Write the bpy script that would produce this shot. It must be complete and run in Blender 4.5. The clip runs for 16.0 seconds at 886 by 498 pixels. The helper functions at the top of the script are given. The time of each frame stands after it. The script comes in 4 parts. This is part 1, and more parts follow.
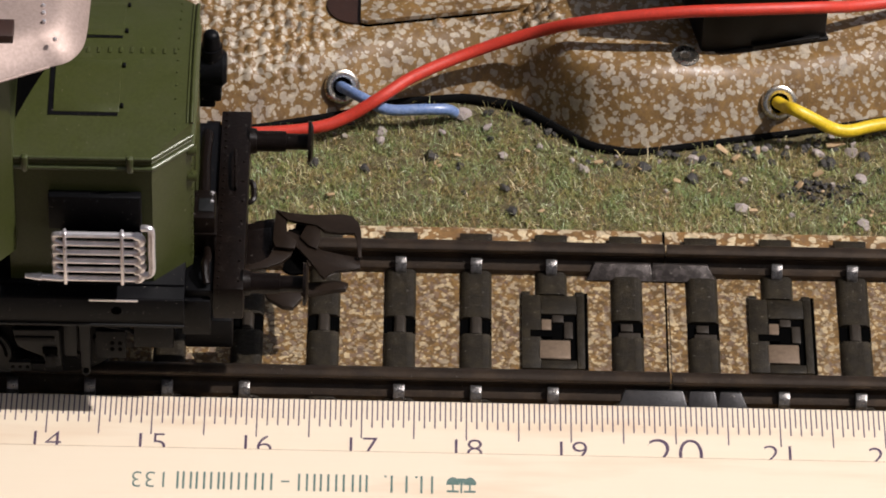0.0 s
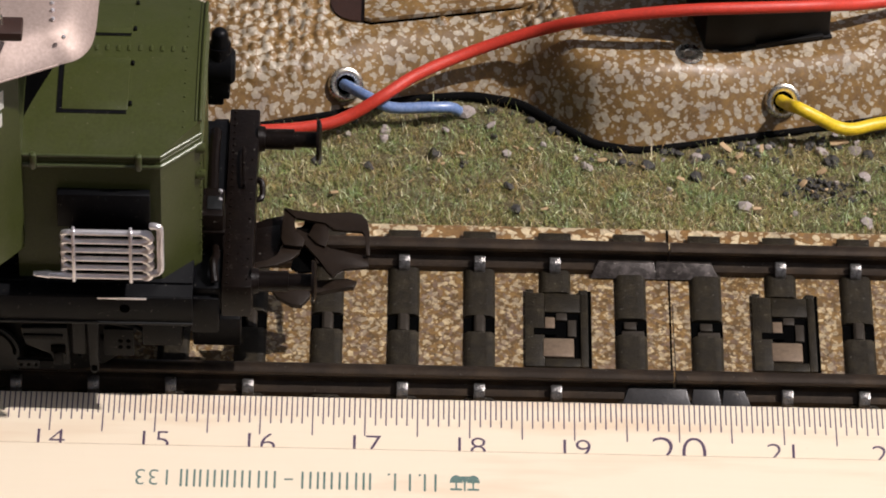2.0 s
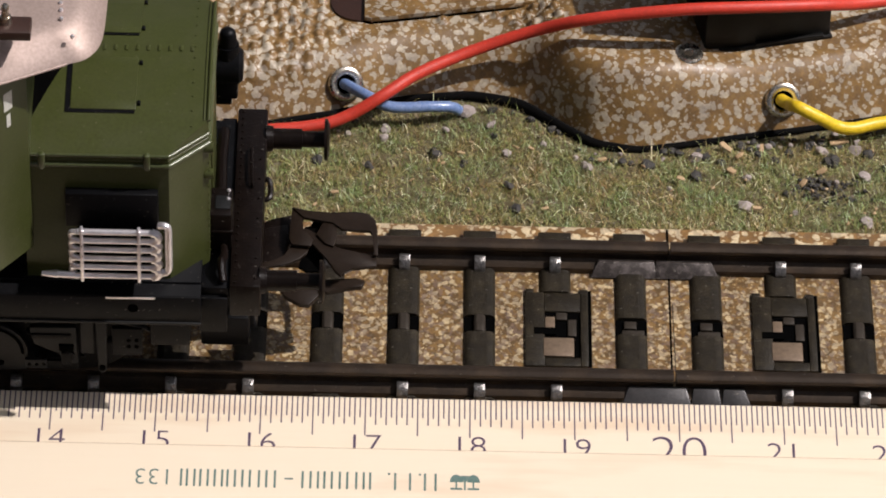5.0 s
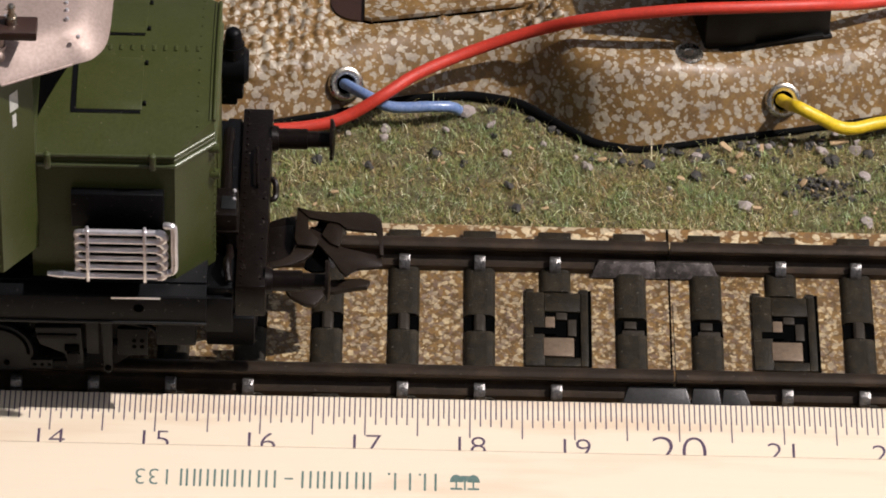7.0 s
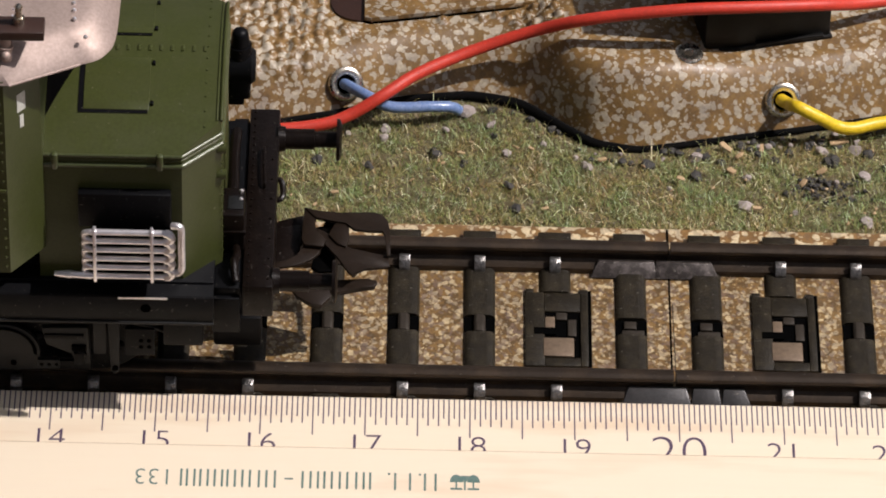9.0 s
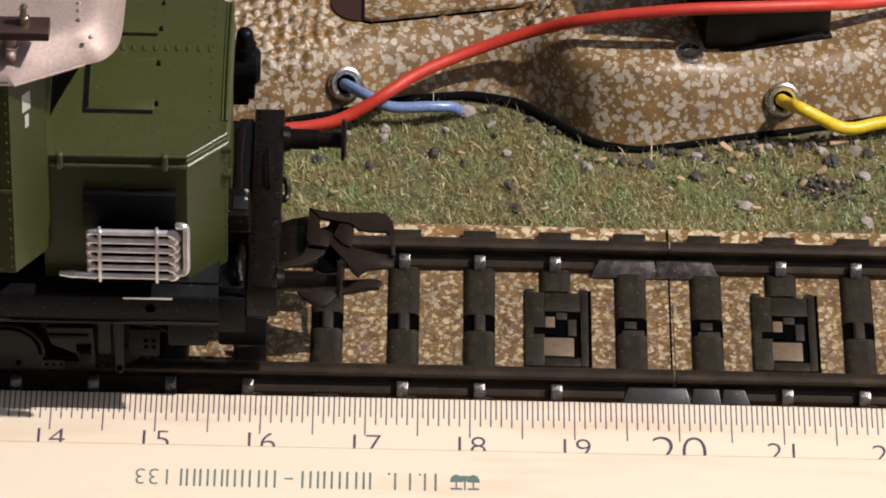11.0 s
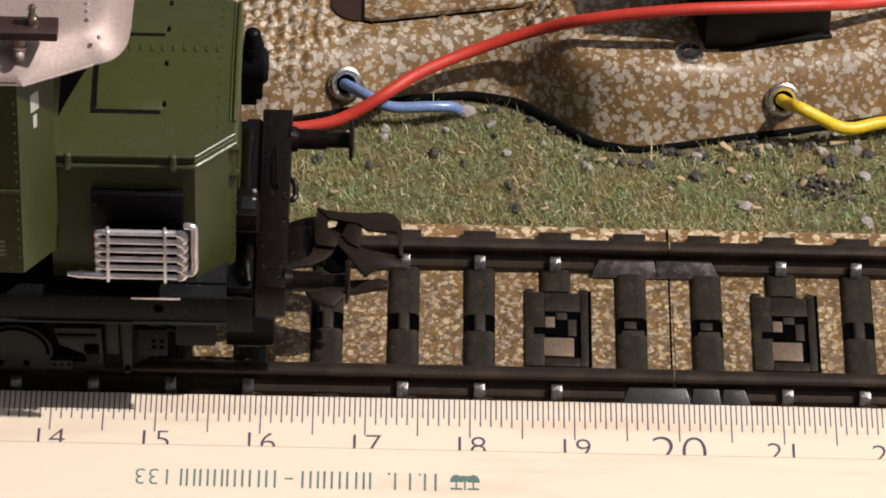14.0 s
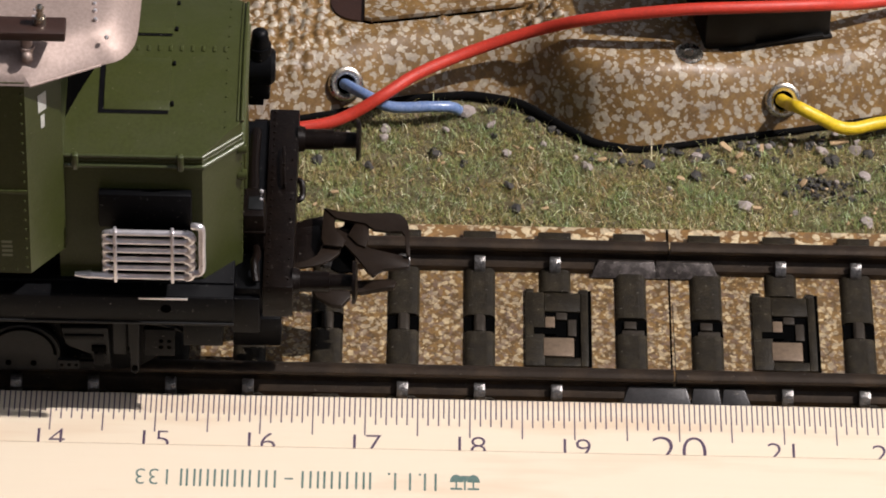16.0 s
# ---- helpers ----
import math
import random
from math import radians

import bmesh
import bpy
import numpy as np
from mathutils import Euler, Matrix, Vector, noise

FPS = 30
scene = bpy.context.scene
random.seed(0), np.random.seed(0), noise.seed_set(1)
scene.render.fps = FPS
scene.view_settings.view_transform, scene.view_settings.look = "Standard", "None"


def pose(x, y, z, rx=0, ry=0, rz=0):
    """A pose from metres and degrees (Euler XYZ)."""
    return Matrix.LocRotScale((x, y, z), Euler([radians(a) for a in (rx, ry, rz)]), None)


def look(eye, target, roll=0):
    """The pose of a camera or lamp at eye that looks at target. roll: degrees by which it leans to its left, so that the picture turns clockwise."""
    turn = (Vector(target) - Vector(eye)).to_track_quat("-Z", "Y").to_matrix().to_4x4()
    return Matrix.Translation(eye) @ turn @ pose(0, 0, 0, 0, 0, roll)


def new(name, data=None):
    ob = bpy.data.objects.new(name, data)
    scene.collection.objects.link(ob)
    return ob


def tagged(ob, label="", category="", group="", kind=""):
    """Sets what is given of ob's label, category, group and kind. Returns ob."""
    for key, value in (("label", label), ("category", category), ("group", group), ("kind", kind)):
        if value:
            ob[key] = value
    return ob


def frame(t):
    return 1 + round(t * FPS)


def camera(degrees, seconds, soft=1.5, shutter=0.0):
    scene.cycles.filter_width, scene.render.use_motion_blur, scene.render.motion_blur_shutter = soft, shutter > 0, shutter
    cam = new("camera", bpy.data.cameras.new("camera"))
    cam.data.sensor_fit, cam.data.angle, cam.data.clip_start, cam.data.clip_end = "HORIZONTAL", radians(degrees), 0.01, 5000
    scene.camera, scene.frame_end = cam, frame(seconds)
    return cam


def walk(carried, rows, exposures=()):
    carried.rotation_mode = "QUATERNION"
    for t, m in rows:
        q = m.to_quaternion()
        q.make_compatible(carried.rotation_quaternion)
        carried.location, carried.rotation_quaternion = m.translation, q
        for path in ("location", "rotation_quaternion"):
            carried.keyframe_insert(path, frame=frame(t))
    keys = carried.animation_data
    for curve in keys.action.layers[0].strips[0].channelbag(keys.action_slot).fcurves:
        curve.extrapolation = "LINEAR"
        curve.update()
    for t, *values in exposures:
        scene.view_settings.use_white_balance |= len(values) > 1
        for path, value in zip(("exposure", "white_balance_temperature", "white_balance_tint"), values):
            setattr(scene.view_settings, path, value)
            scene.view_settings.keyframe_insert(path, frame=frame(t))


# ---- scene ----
# Model railway layout: a locomotive creeps along a track beside a ruler. Lengths below are in millimetres, scaled by MM.
MM = 0.001
YC = -0.95                       # the track's centre line

# ---------------------------------------------------------------- camera
EYE = Vector((-7.416, -382.454, 361.982))
FORWARD = Vector((0.009729, 0.732238, -0.680980))
RIGHT = Vector((0.999725, 0.007413, 0.022253))
UPWARD = Vector((-0.021343, 0.681009, 0.731964))


def camera_pose(dx, dy):
    """The camera with its aim moved dx to the right and dy up, in millimetres at the track."""
    aim = EYE + FORWARD * 531.56 + RIGHT * dx + UPWARD * dy
    return look(EYE * MM, aim * MM, 1.7414)


cam = camera(9.365, 16.0, soft=1.9)
walk(cam, [(0.0, camera_pose(0.36, 0.26)), (0.5, camera_pose(0.26, 0.18)), (1.0, camera_pose(0.13, 0.09)),
           (1.5, camera_pose(0.09, 0.08)), (2.0, camera_pose(0.01, 0.06)), (2.5, camera_pose(0, 0.01)),
           (3.0, camera_pose(0, 0)), (9.0, camera_pose(0, 0)), (16.0, camera_pose(0, 0))])

# ---------------------------------------------------------------- light
LAMP = Vector((0.97, -0.03, 1.30))
world = bpy.data.worlds.new("world")
world.use_nodes = True
scene.world = world
world.node_tree.nodes["Background"].inputs["Color"].default_value = (0.030, 0.037, 0.052, 1)
scene.view_settings.exposure = 0.0

bulb = bpy.data.lights.new("lamp_light", "POINT")
bulb.energy, bulb.color, bulb.shadow_soft_size = 145.0, (1.0, 0.925, 0.905), 0.014
new("lamp_light", bulb).matrix_world = Matrix.Translation(LAMP)


# ---------------------------------------------------------------- materials
class Nodes:
    """A small builder of node trees."""

    def __init__(self, name):
        self.mat = bpy.data.materials.new(name)
        self.mat.use_nodes = True
        self.tree = self.mat.node_tree
        self.bsdf = self.tree.nodes["Principled BSDF"]
        self.coord = self.add("ShaderNodeTexCoord").outputs["Object"]

    def add(self, kind, operation="", data_type="", blend_type=""):
        node = self.tree.nodes.new(kind)
        if operation:
            node.operation = operation
        if data_type:
            node.data_type, node.blend_type = data_type, blend_type
        return node

    def link(self, a, b):
        self.tree.links.new(a, b)

    def noise(self, size, detail=3.0, rough=0.55, stretch=(1, 1, 1), coord=None, offset=0.0):
        """A noise whose features are about size millimetres."""
        where = self.add("ShaderNodeMapping")
        where.inputs["Scale"].default_value = stretch
        where.inputs["Location"].default_value = (offset, offset * 0.7, offset * 0.3)
        self.link(coord or self.coord, where.inputs["Vector"])
        n = self.add("ShaderNodeTexNoise")
        n.inputs["Scale"].default_value = 1.0 / (size * MM)
        n.inputs["Detail"].default_value, n.inputs["Roughness"].default_value = detail, rough
        self.link(where.outputs["Vector"], n.inputs["Vector"])
        return n.outputs["Fac"]

    def ramp(self, value, lo, hi, a=(0, 0, 0, 1), b=(1, 1, 1, 1)):
        r = self.add("ShaderNodeValToRGB")
        r.color_ramp.elements[0].position, r.color_ramp.elements[1].position = lo, hi
        r.color_ramp.elements[0].color, r.color_ramp.elements[1].color = a, b
        self.link(value, r.inputs["Fac"])
        return r.outputs["Color"]

    def mix(self, fac, a, b, blend="MIX"):
        m = self.add("ShaderNodeMix", data_type="RGBA", blend_type=blend)
        for value, slot in ((fac, m.inputs[0]), (a, m.inputs[6]), (b, m.inputs[7])):
            if hasattr(value, "is_linked"):
                self.link(value, slot)
            elif isinstance(value, (int, float)):
                slot.default_value = value
            else:
                slot.default_value = (*value[:3], 1)
        return m.outputs[2]

    def bump(self, height, depth, strength=1.0):
        b = self.add("ShaderNodeBump")
        b.inputs["Distance"].default_value, b.inputs["Strength"].default_value = depth * MM, strength
        self.link(height, b.inputs["Height"])
        self.link(b.outputs["Normal"], self.bsdf.inputs["Normal"])

    def done(self, color, rough, metal=0.0, coat=0.0, specular=0.5):
        for value, key in ((color, "Base Color"), (rough, "Roughness"), (metal, "Metallic")):
            slot = self.bsdf.inputs[key]
            if hasattr(value, "is_linked"):
                self.link(value, slot)
            elif isinstance(value, (int, float)):
                slot.default_value = value
            else:
                slot.default_value = (*value, 1)
        self.bsdf.inputs["Coat Weight"].default_value = coat
        self.bsdf.inputs["Coat Roughness"].default_value = 0.2
        self.bsdf.inputs["Specular IOR Level"].default_value = specular
        return self.mat


def paint(name, color, rough=0.4, metal=0.0, dirt=(0.12, 0.10, 0.07), amount=0.35, grain=0.25, depth=0.02, coat=0.0, big=5.0, specular=0.5, dust_glint=0.0):
    """A painted or bare surface with dusty patches, fine grain, slight relief and pale specks of grit, also used as
    painted glints.
    """
    n = Nodes(name)
    patches = n.ramp(n.noise(big, 5, 0.65), 0.45, 0.8)
    specks = n.noise(grain, 3, 0.6)
    soft = n.mix(n.ramp(specks, 0.25, 0.75), [c * 0.82 for c in color], [min(1, c * 1.18) for c in color])
    scaled = n.add("ShaderNodeMath", operation="MULTIPLY")
    n.link(patches, scaled.inputs[0])
    scaled.inputs[1].default_value = amount
    full = n.mix(scaled.outputs[0], soft, dirt)
    if dust_glint:
        grit = n.ramp(n.noise(0.38, 5, 0.72, offset=9), 0.68 - 0.2 * dust_glint, 0.74 - 0.2 * dust_glint)
        full = n.mix(grit, full, (0.24, 0.215, 0.185))
    r = n.add("ShaderNodeMapRange")
    r.inputs["To Min"].default_value, r.inputs["To Max"].default_value = max(0.05, rough - 0.1), min(1, rough + 0.14)
    n.link(n.noise(big * 0.4, 4, 0.6, offset=3), r.inputs["Value"])
    n.bump(specks, depth, 0.6)
    return n.done(full, r.outputs["Result"], metal, coat, specular)


def printed_tin(name, brown, pale, size, cover, worn, rough=0.34, grime=0.0):
    """Lithographed tin: pale irregular blots on ochre brown under a glossy lacquer."""
    n = Nodes(name)
    wobble = n.add("ShaderNodeTexNoise")
    wobble.inputs["Scale"].default_value = 1 / (size * 1.25 * MM)
    n.link(n.coord, wobble.inputs["Vector"])
    push = n.add("ShaderNodeVectorMath", operation="MULTIPLY_ADD")
    n.link(wobble.outputs["Color"], push.inputs[0])
    push.inputs[1].default_value = (size * 1.35 * MM,) * 3
    n.link(n.coord, push.inputs[2])
    where = push.outputs[0]
    masks = []
    for cell, limit, shift in ((size * 1.3, cover, 0.0), (size * 0.8, cover - 0.16, 0.5)):
        spot = n.add("ShaderNodeTexVoronoi")
        spot.inputs["Scale"].default_value = 1 / (cell * MM)
        moved = n.add("ShaderNodeVectorMath", operation="ADD")
        moved.inputs[1].default_value = (shift, shift, shift)
        n.link(where, moved.inputs[0])
        n.link(moved.outputs[0], spot.inputs["Vector"])
        uneven = n.add("ShaderNodeMath", operation="MULTIPLY_ADD")
        n.link(n.noise(cell * 1.6, 2, 0.5, offset=shift + 1), uneven.inputs[0])
        uneven.inputs[1].default_value = 0.75
        n.link(spot.outputs["Distance"], uneven.inputs[2])
        masks.append(n.ramp(uneven.outputs[0], limit + 0.36, limit + 0.395, (1, 1, 1, 1), (0, 0, 0, 1)))
    blots = n.mix(1.0, masks[0], masks[1], "LIGHTEN")
    tone = n.mix(n.ramp(n.noise(size * 9, 4, 0.6), 0.3, 0.7), [c * 0.72 for c in brown], [c * 1.18 for c in brown])
    light = n.mix(n.ramp(n.noise(size * 5, 3, 0.6, offset=2), 0.3, 0.75), pale, [c * 0.8 for c in pale])
    color = n.mix(blots, tone, light)
    fleck = n.mix(n.ramp(n.noise(size * 0.4, 4, 0.7, offset=7), 0.3, 0.7), (0.72, 0.70, 0.66), (1.12, 1.12, 1.12))
    color = n.mix(1.0, color, fleck, "MULTIPLY")
    if grime:
        cell = n.add("ShaderNodeTexVoronoi")
        cell.inputs["Scale"].default_value = 1 / (size * 0.75 * MM)
        n.link(where, cell.inputs["Vector"])
        apart = n.add("ShaderNodeSeparateColor")
        n.link(cell.outputs["Color"], apart.inputs[0])
        tint = n.mix(n.ramp(apart.outputs[0], 0.2, 0.8), (0.62, 0.60, 0.62), (1.28, 1.22, 1.10))
        color = n.mix(grime, color, n.mix(1.0, color, tint, "MULTIPLY"))
        shade = n.mix(n.ramp(apart.outputs[1], 0.78, 0.82), color, (0.15, 0.105, 0.085))
        color = n.mix(grime * 0.75, color, shade)
        soot = n.ramp(n.noise(size * 5, 5, 0.7, offset=11), 0.46, 0.68)
        color = n.mix(1.0, color, n.mix(soot, (1.06, 1.05, 1.02), (0.68, 0.66, 0.68)), "MULTIPLY")
    rubbed = n.ramp(n.noise(size * 2.2, 6, 0.7, offset=5), 0.6, 0.7)
    scaled = n.add("ShaderNodeMath", operation="MULTIPLY")
    n.link(rubbed, scaled.inputs[0])
    scaled.inputs[1].default_value = worn
    color = n.mix(scaled.outputs[0], color, (0.09, 0.065, 0.035))
    n.bump(n.noise(size * 0.8, 3, 0.5), 0.05, 0.5)
    return n.done(color, rough, 0.0, 0.025)


def per_piece(name, colors, rough=0.75, island=True, depth=0.0, patch=0.0):
    """Colour drawn at random for each loose piece of a mesh, or for each object."""
    n = Nodes(name)
    if island:
        pick = n.add("ShaderNodeNewGeometry").outputs["Random Per Island"]
    else:
        pick = n.add("ShaderNodeObjectInfo").outputs["Random"]
    r = n.add("ShaderNodeValToRGB")
    r.color_ramp.interpolation = "LINEAR"
    while len(r.color_ramp.elements) < len(colors):
        r.color_ramp.elements.new(0.5)
    for k, c in enumerate(colors):
        r.color_ramp.elements[k].position = k / (len(colors) - 1)
        r.color_ramp.elements[k].color = (*c, 1)
    n.link(pick, r.inputs["Fac"])
    tint = n.mix(n.ramp(n.noise(0.3, 3, 0.6), 0.3, 0.7), (0.72, 0.72, 0.72), (1.15, 1.15, 1.15))
    color = n.mix(1.0, r.outputs["Color"], tint, "MULTIPLY")
    if patch:
        drift = n.mix(n.ramp(n.noise(patch, 4, 0.6, offset=1), 0.38, 0.62), (1.19, 0.96, 0.80), (0.88, 1.02, 0.84))
        color = n.mix(1.0, color, drift, "MULTIPLY")
    if depth:
        n.bump(n.noise(0.25, 4, 0.65), depth, 0.8)
    return n.done(color, rough, 0.0, 0.0, 0.35)


def wood(name, pale, dark, rough=0.55, amount=0.5):
    """Light wood with long fibres, faint stains and pores."""
    n = Nodes(name)
    fibre = n.noise(0.5, 5, 0.65, stretch=(0.05, 1, 1))
    broad = n.noise(6, 4, 0.6, stretch=(0.15, 1, 1), offset=2)
    color = n.mix(n.ramp(fibre, 0.3, 0.75), pale, [p * 0.93 + d * 0.07 for p, d in zip(pale, dark)])
    stain = n.add("ShaderNodeMath", operation="MULTIPLY")
    n.link(n.ramp(broad, 0.55, 0.8), stain.inputs[0])
    stain.inputs[1].default_value = amount
    color = n.mix(stain.outputs[0], color, dark)
    pores = n.add("ShaderNodeMath", operation="MULTIPLY")
    n.link(n.ramp(n.noise(0.8, 4, 0.7, offset=4), 0.7, 0.78), pores.inputs[0])
    pores.inputs[1].default_value = 0.35
    color = n.mix(pores.outputs[0], color, dark)
    n.bump(fibre, 0.02, 0.5)
    return n.done(color, rough, 0.0, 0.1)


TIN = printed_tin("printed_tin", (0.222, 0.132, 0.046), (0.465, 0.41, 0.325), 0.7, 0.425, 0.14, 0.45, 0.22)
BED_TIN = printed_tin("worn_printed_tin", (0.182, 0.112, 0.043), (0.45, 0.375, 0.25), 0.52, 0.415, 0.8, 0.44, 0.85)
LIP_TIN = printed_tin("lip_printed_tin", (0.24, 0.14, 0.055), (0.66, 0.56, 0.38), 0.75, 0.46, 0.5, 0.4, 0.35)
RAIL = paint("rail_metal", (0.038, 0.027, 0.019), 0.36, 0.55, (0.10, 0.066, 0.04), 0.7, 0.3, 0.01, big=3.0, dust_glint=0.14)
SLEEPER = paint("sleeper_metal", (0.0145, 0.0112, 0.0066), 0.45, 0.05, (0.060, 0.046, 0.025), 0.62, 0.2, 0.14, big=1.4, specular=0.27, dust_glint=0.2)
# near-black without sheen: the shade inside slots, holes and gaps, put into colour
HOLLOW_SHADE = paint("hollow_shade_black", (0.002, 0.002, 0.002), 0.95, 0.0, (0.006, 0.005, 0.004), 0.5, specular=0.0)
CLIP = paint("clip_nickel", (0.30, 0.285, 0.27), 0.28, 0.9, (0.03, 0.026, 0.02), 0.95, 0.25, 0.14, big=0.4)
STUD = paint("stud_brown", (0.030, 0.023, 0.016), 0.45, 0.2, (0.06, 0.045, 0.03), 0.5, big=0.6)
PAD = paint("contact_pad", (0.19, 0.135, 0.09), 0.5, 0.3, (0.07, 0.05, 0.035), 0.6, 0.2, 0.05, big=0.7)
PLATE = paint("joint_plate", (0.045, 0.037, 0.033), 0.4, 0.45, (0.27, 0.23, 0.215), 0.65, 0.2, 0.05, big=0.9, dust_glint=0.4)
JOINER = paint("joiner_metal", (0.040, 0.038, 0.038), 0.36, 0.2, (0.085, 0.078, 0.075), 0.5, 0.25, 0.04, big=1.2, dust_glint=0.1)
NICKEL = paint("eyelet_nickel", (0.62, 0.57, 0.48), 0.25, 1.0, (0.15, 0.11, 0.07), 0.35, 0.4, 0.01, big=1.5)
GREEN = paint("green_enamel", (0.0420, 0.0495, 0.0125), 0.36, 0.0, (0.062, 0.064, 0.032), 0.4, 0.3, 0.016, 0.06, big=2.6, specular=0.28, dust_glint=0.05)
# hood green made lighter and glossier: edge highlights put partly into the colour
BEAD = paint("highlight_green_beading", (0.056, 0.068, 0.023), 0.3, 0.1, (0.10, 0.105, 0.06), 0.5, 0.3, 0.05, 0.4, big=1.0, specular=0.5)
# on the two blacks below, the pale specks also paint small glints
BLACK = paint("black_enamel", (0.0030, 0.0031, 0.0038), 0.42, 0.0, (0.009, 0.009, 0.0095), 0.3, 0.3, 0.01, big=2.5, specular=0.12, dust_glint=0.14)
DARK = paint("dark_oiled_metal", (0.0052, 0.0032, 0.0025), 0.3, 0.05, (0.016, 0.010, 0.007), 0.45, 0.35, 0.05, big=1.2, specular=0.17, dust_glint=0.13)
GREY = paint("dark_grey_metal", (0.0115, 0.0120, 0.0125), 0.45, 0.1, (0.017, 0.016, 0.015), 0.5, 0.3, 0.02, big=1.5, specular=0.25)
STEEL = paint("bright_pipe_metal", (0.84, 0.80, 0.82), 0.3, 0.72, (0.5, 0.47, 0.47), 0.2, 1.5, 0.002, big=2.0)
SILVER = paint("silver_roof_paint", (0.395, 0.306, 0.268), 0.53, 0.48, (0.335, 0.255, 0.208), 0.35, 0.3, 0.014, big=3.0)
BRONZE = paint("brown_insulated_bar", (0.035, 0.015, 0.010), 0.4, 0.1, (0.02, 0.012, 0.010), 0.5, big=1.5)
COUPLER = paint("browned_coupler_steel", (0.0145, 0.0088, 0.0054), 0.4, 0.1, (0.027, 0.017, 0.010), 0.6, 0.3, 0.02, big=1.0, specular=0.28)
WHITE = paint("white_lettering", (0.6, 0.6, 0.55), 0.5, 0.0, (0.2, 0.2, 0.15), 0.3)
FADED = paint("faded_lettering", (0.16, 0.17, 0.10), 0.5, 0.0, (0.1, 0.12, 0.05), 0.3)
RED = paint("red_cable_sheath", (0.55, 0.040, 0.021), 0.5, 0.0, (0.33, 0.03, 0.02), 0.45, 0.25, 0.03, big=2.5)
BLUE = paint("blue_cable_sheath", (0.145, 0.22, 0.41), 0.26, 0.0, (0.28, 0.33, 0.43), 0.6, 0.3, 0.05, big=1.2)
YELLOW = paint("yellow_cable_sheath", (0.72, 0.50, 0.02), 0.4, 0.0, (0.5, 0.33, 0.02), 0.3, 0.4, 0.01, big=3.0)
BOX = paint("black_plastic", (0.004, 0.004, 0.004), 0.42, 0.0, (0.012, 0.011, 0.010), 0.5, 0.4, 0.02, big=4.0, specular=0.2)
EDGE = paint("black_edge", (0.004, 0.004, 0.004), 0.95, 0.0, (0.01, 0.009, 0.008), 0.4, specular=0.1)
BOXWOOD = wood("pale_boxwood", (0.80, 0.69, 0.53), (0.64, 0.44, 0.28), 0.5, 0.75)
INK = paint("violet_black_ink", (0.075, 0.046, 0.09), 0.6, 0.0, (0.12, 0.08, 0.08), 0.3, big=1.0)
TEAL = paint("teal_ink", (0.10, 0.17, 0.15), 0.6, 0.0, (0.25, 0.27, 0.22), 0.4, big=1.0)
SOIL = paint("soil_flock", (0.125, 0.105, 0.055), 0.9, 0.0, (0.075, 0.055, 0.036), 0.9, 0.35, 0.4, big=1.6, specular=0.1, dust_glint=0.5)
FLOCK = per_piece("grass_fibres", [(0.07, 0.10, 0.035), (0.22, 0.25, 0.085), (0.40, 0.39, 0.17), (0.15, 0.18, 0.10), (0.37, 0.28, 0.14),
                                   (0.20, 0.155, 0.10), (0.23, 0.34, 0.11), (0.92, 0.92, 0.76)], 0.42, True, 0.0, 4.0)
DARK_STONE = paint("dark_pebble", (0.036, 0.033, 0.030), 0.7, 0.0, (0.10, 0.088, 0.07), 0.5, 0.2, 0.15, big=0.4)
PALE_STONE = paint("pale_pebble", (0.36, 0.31, 0.285), 0.65, 0.0, (0.17, 0.13, 0.11), 0.65, 0.2, 0.15, big=0.4)
CHIP = paint("wood_chip", (0.43, 0.30, 0.165), 0.7, 0.0, (0.2, 0.10, 0.05), 0.5, 0.2, 0.05, big=0.6)
WALL = paint("wall_plaster", (0.150, 0.164, 0.190), 0.8, 0.0, (0.115, 0.12, 0.13), 0.3, 3.0, 0.3, big=300)
FLOOR = wood("floor_boards", (0.25, 0.16, 0.09), (0.12, 0.07, 0.04), 0.5, 0.5)
TABLE = wood("table_wood", (0.12, 0.075, 0.045), (0.07, 0.04, 0.025), 0.5, 0.5)


# ---------------------------------------------------------------- mesh helpers
BASE = {}


def thing(name, base, label, category, group="", kind=""):
    ob = new(name)
    ob.location = Vector(base) * MM
    ob.empty_display_size = 0.005
    BASE[ob.name] = Vector(base)
    return tagged(ob, label, category, group, kind)


def link_mesh(name, me, material, parent=None, label="", origin=(0, 0, 0)):
    """A mesh in millimetres of the world becomes an object, under its thing or part."""
    o = BASE[parent.name] if parent else Vector(origin)
    me.transform(Matrix.Diagonal((MM, MM, MM, 1)) @ Matrix.Translation(-o))
    me.materials.append(material)
    ob = new(name, me)
    if parent:
        ob.parent = parent
        BASE[ob.name] = o
    else:
        ob.location = o * MM
        BASE[ob.name] = o
    return tagged(ob, label)


def part(name, bm, material, parent=None, label="", smooth=0.6, origin=(0, 0, 0)):
    bmesh.ops.recalc_face_normals(bm, faces=bm.faces)
    for f in bm.faces:
        f.smooth = True
    for e in bm.edges:
        e.smooth = len(e.link_faces) == 2 and e.calc_face_angle(0) < smooth
    me = bpy.data.meshes.new(name)
    bm.to_mesh(me)
    bm.free()
    return link_mesh(name, me, material, parent, label, origin)


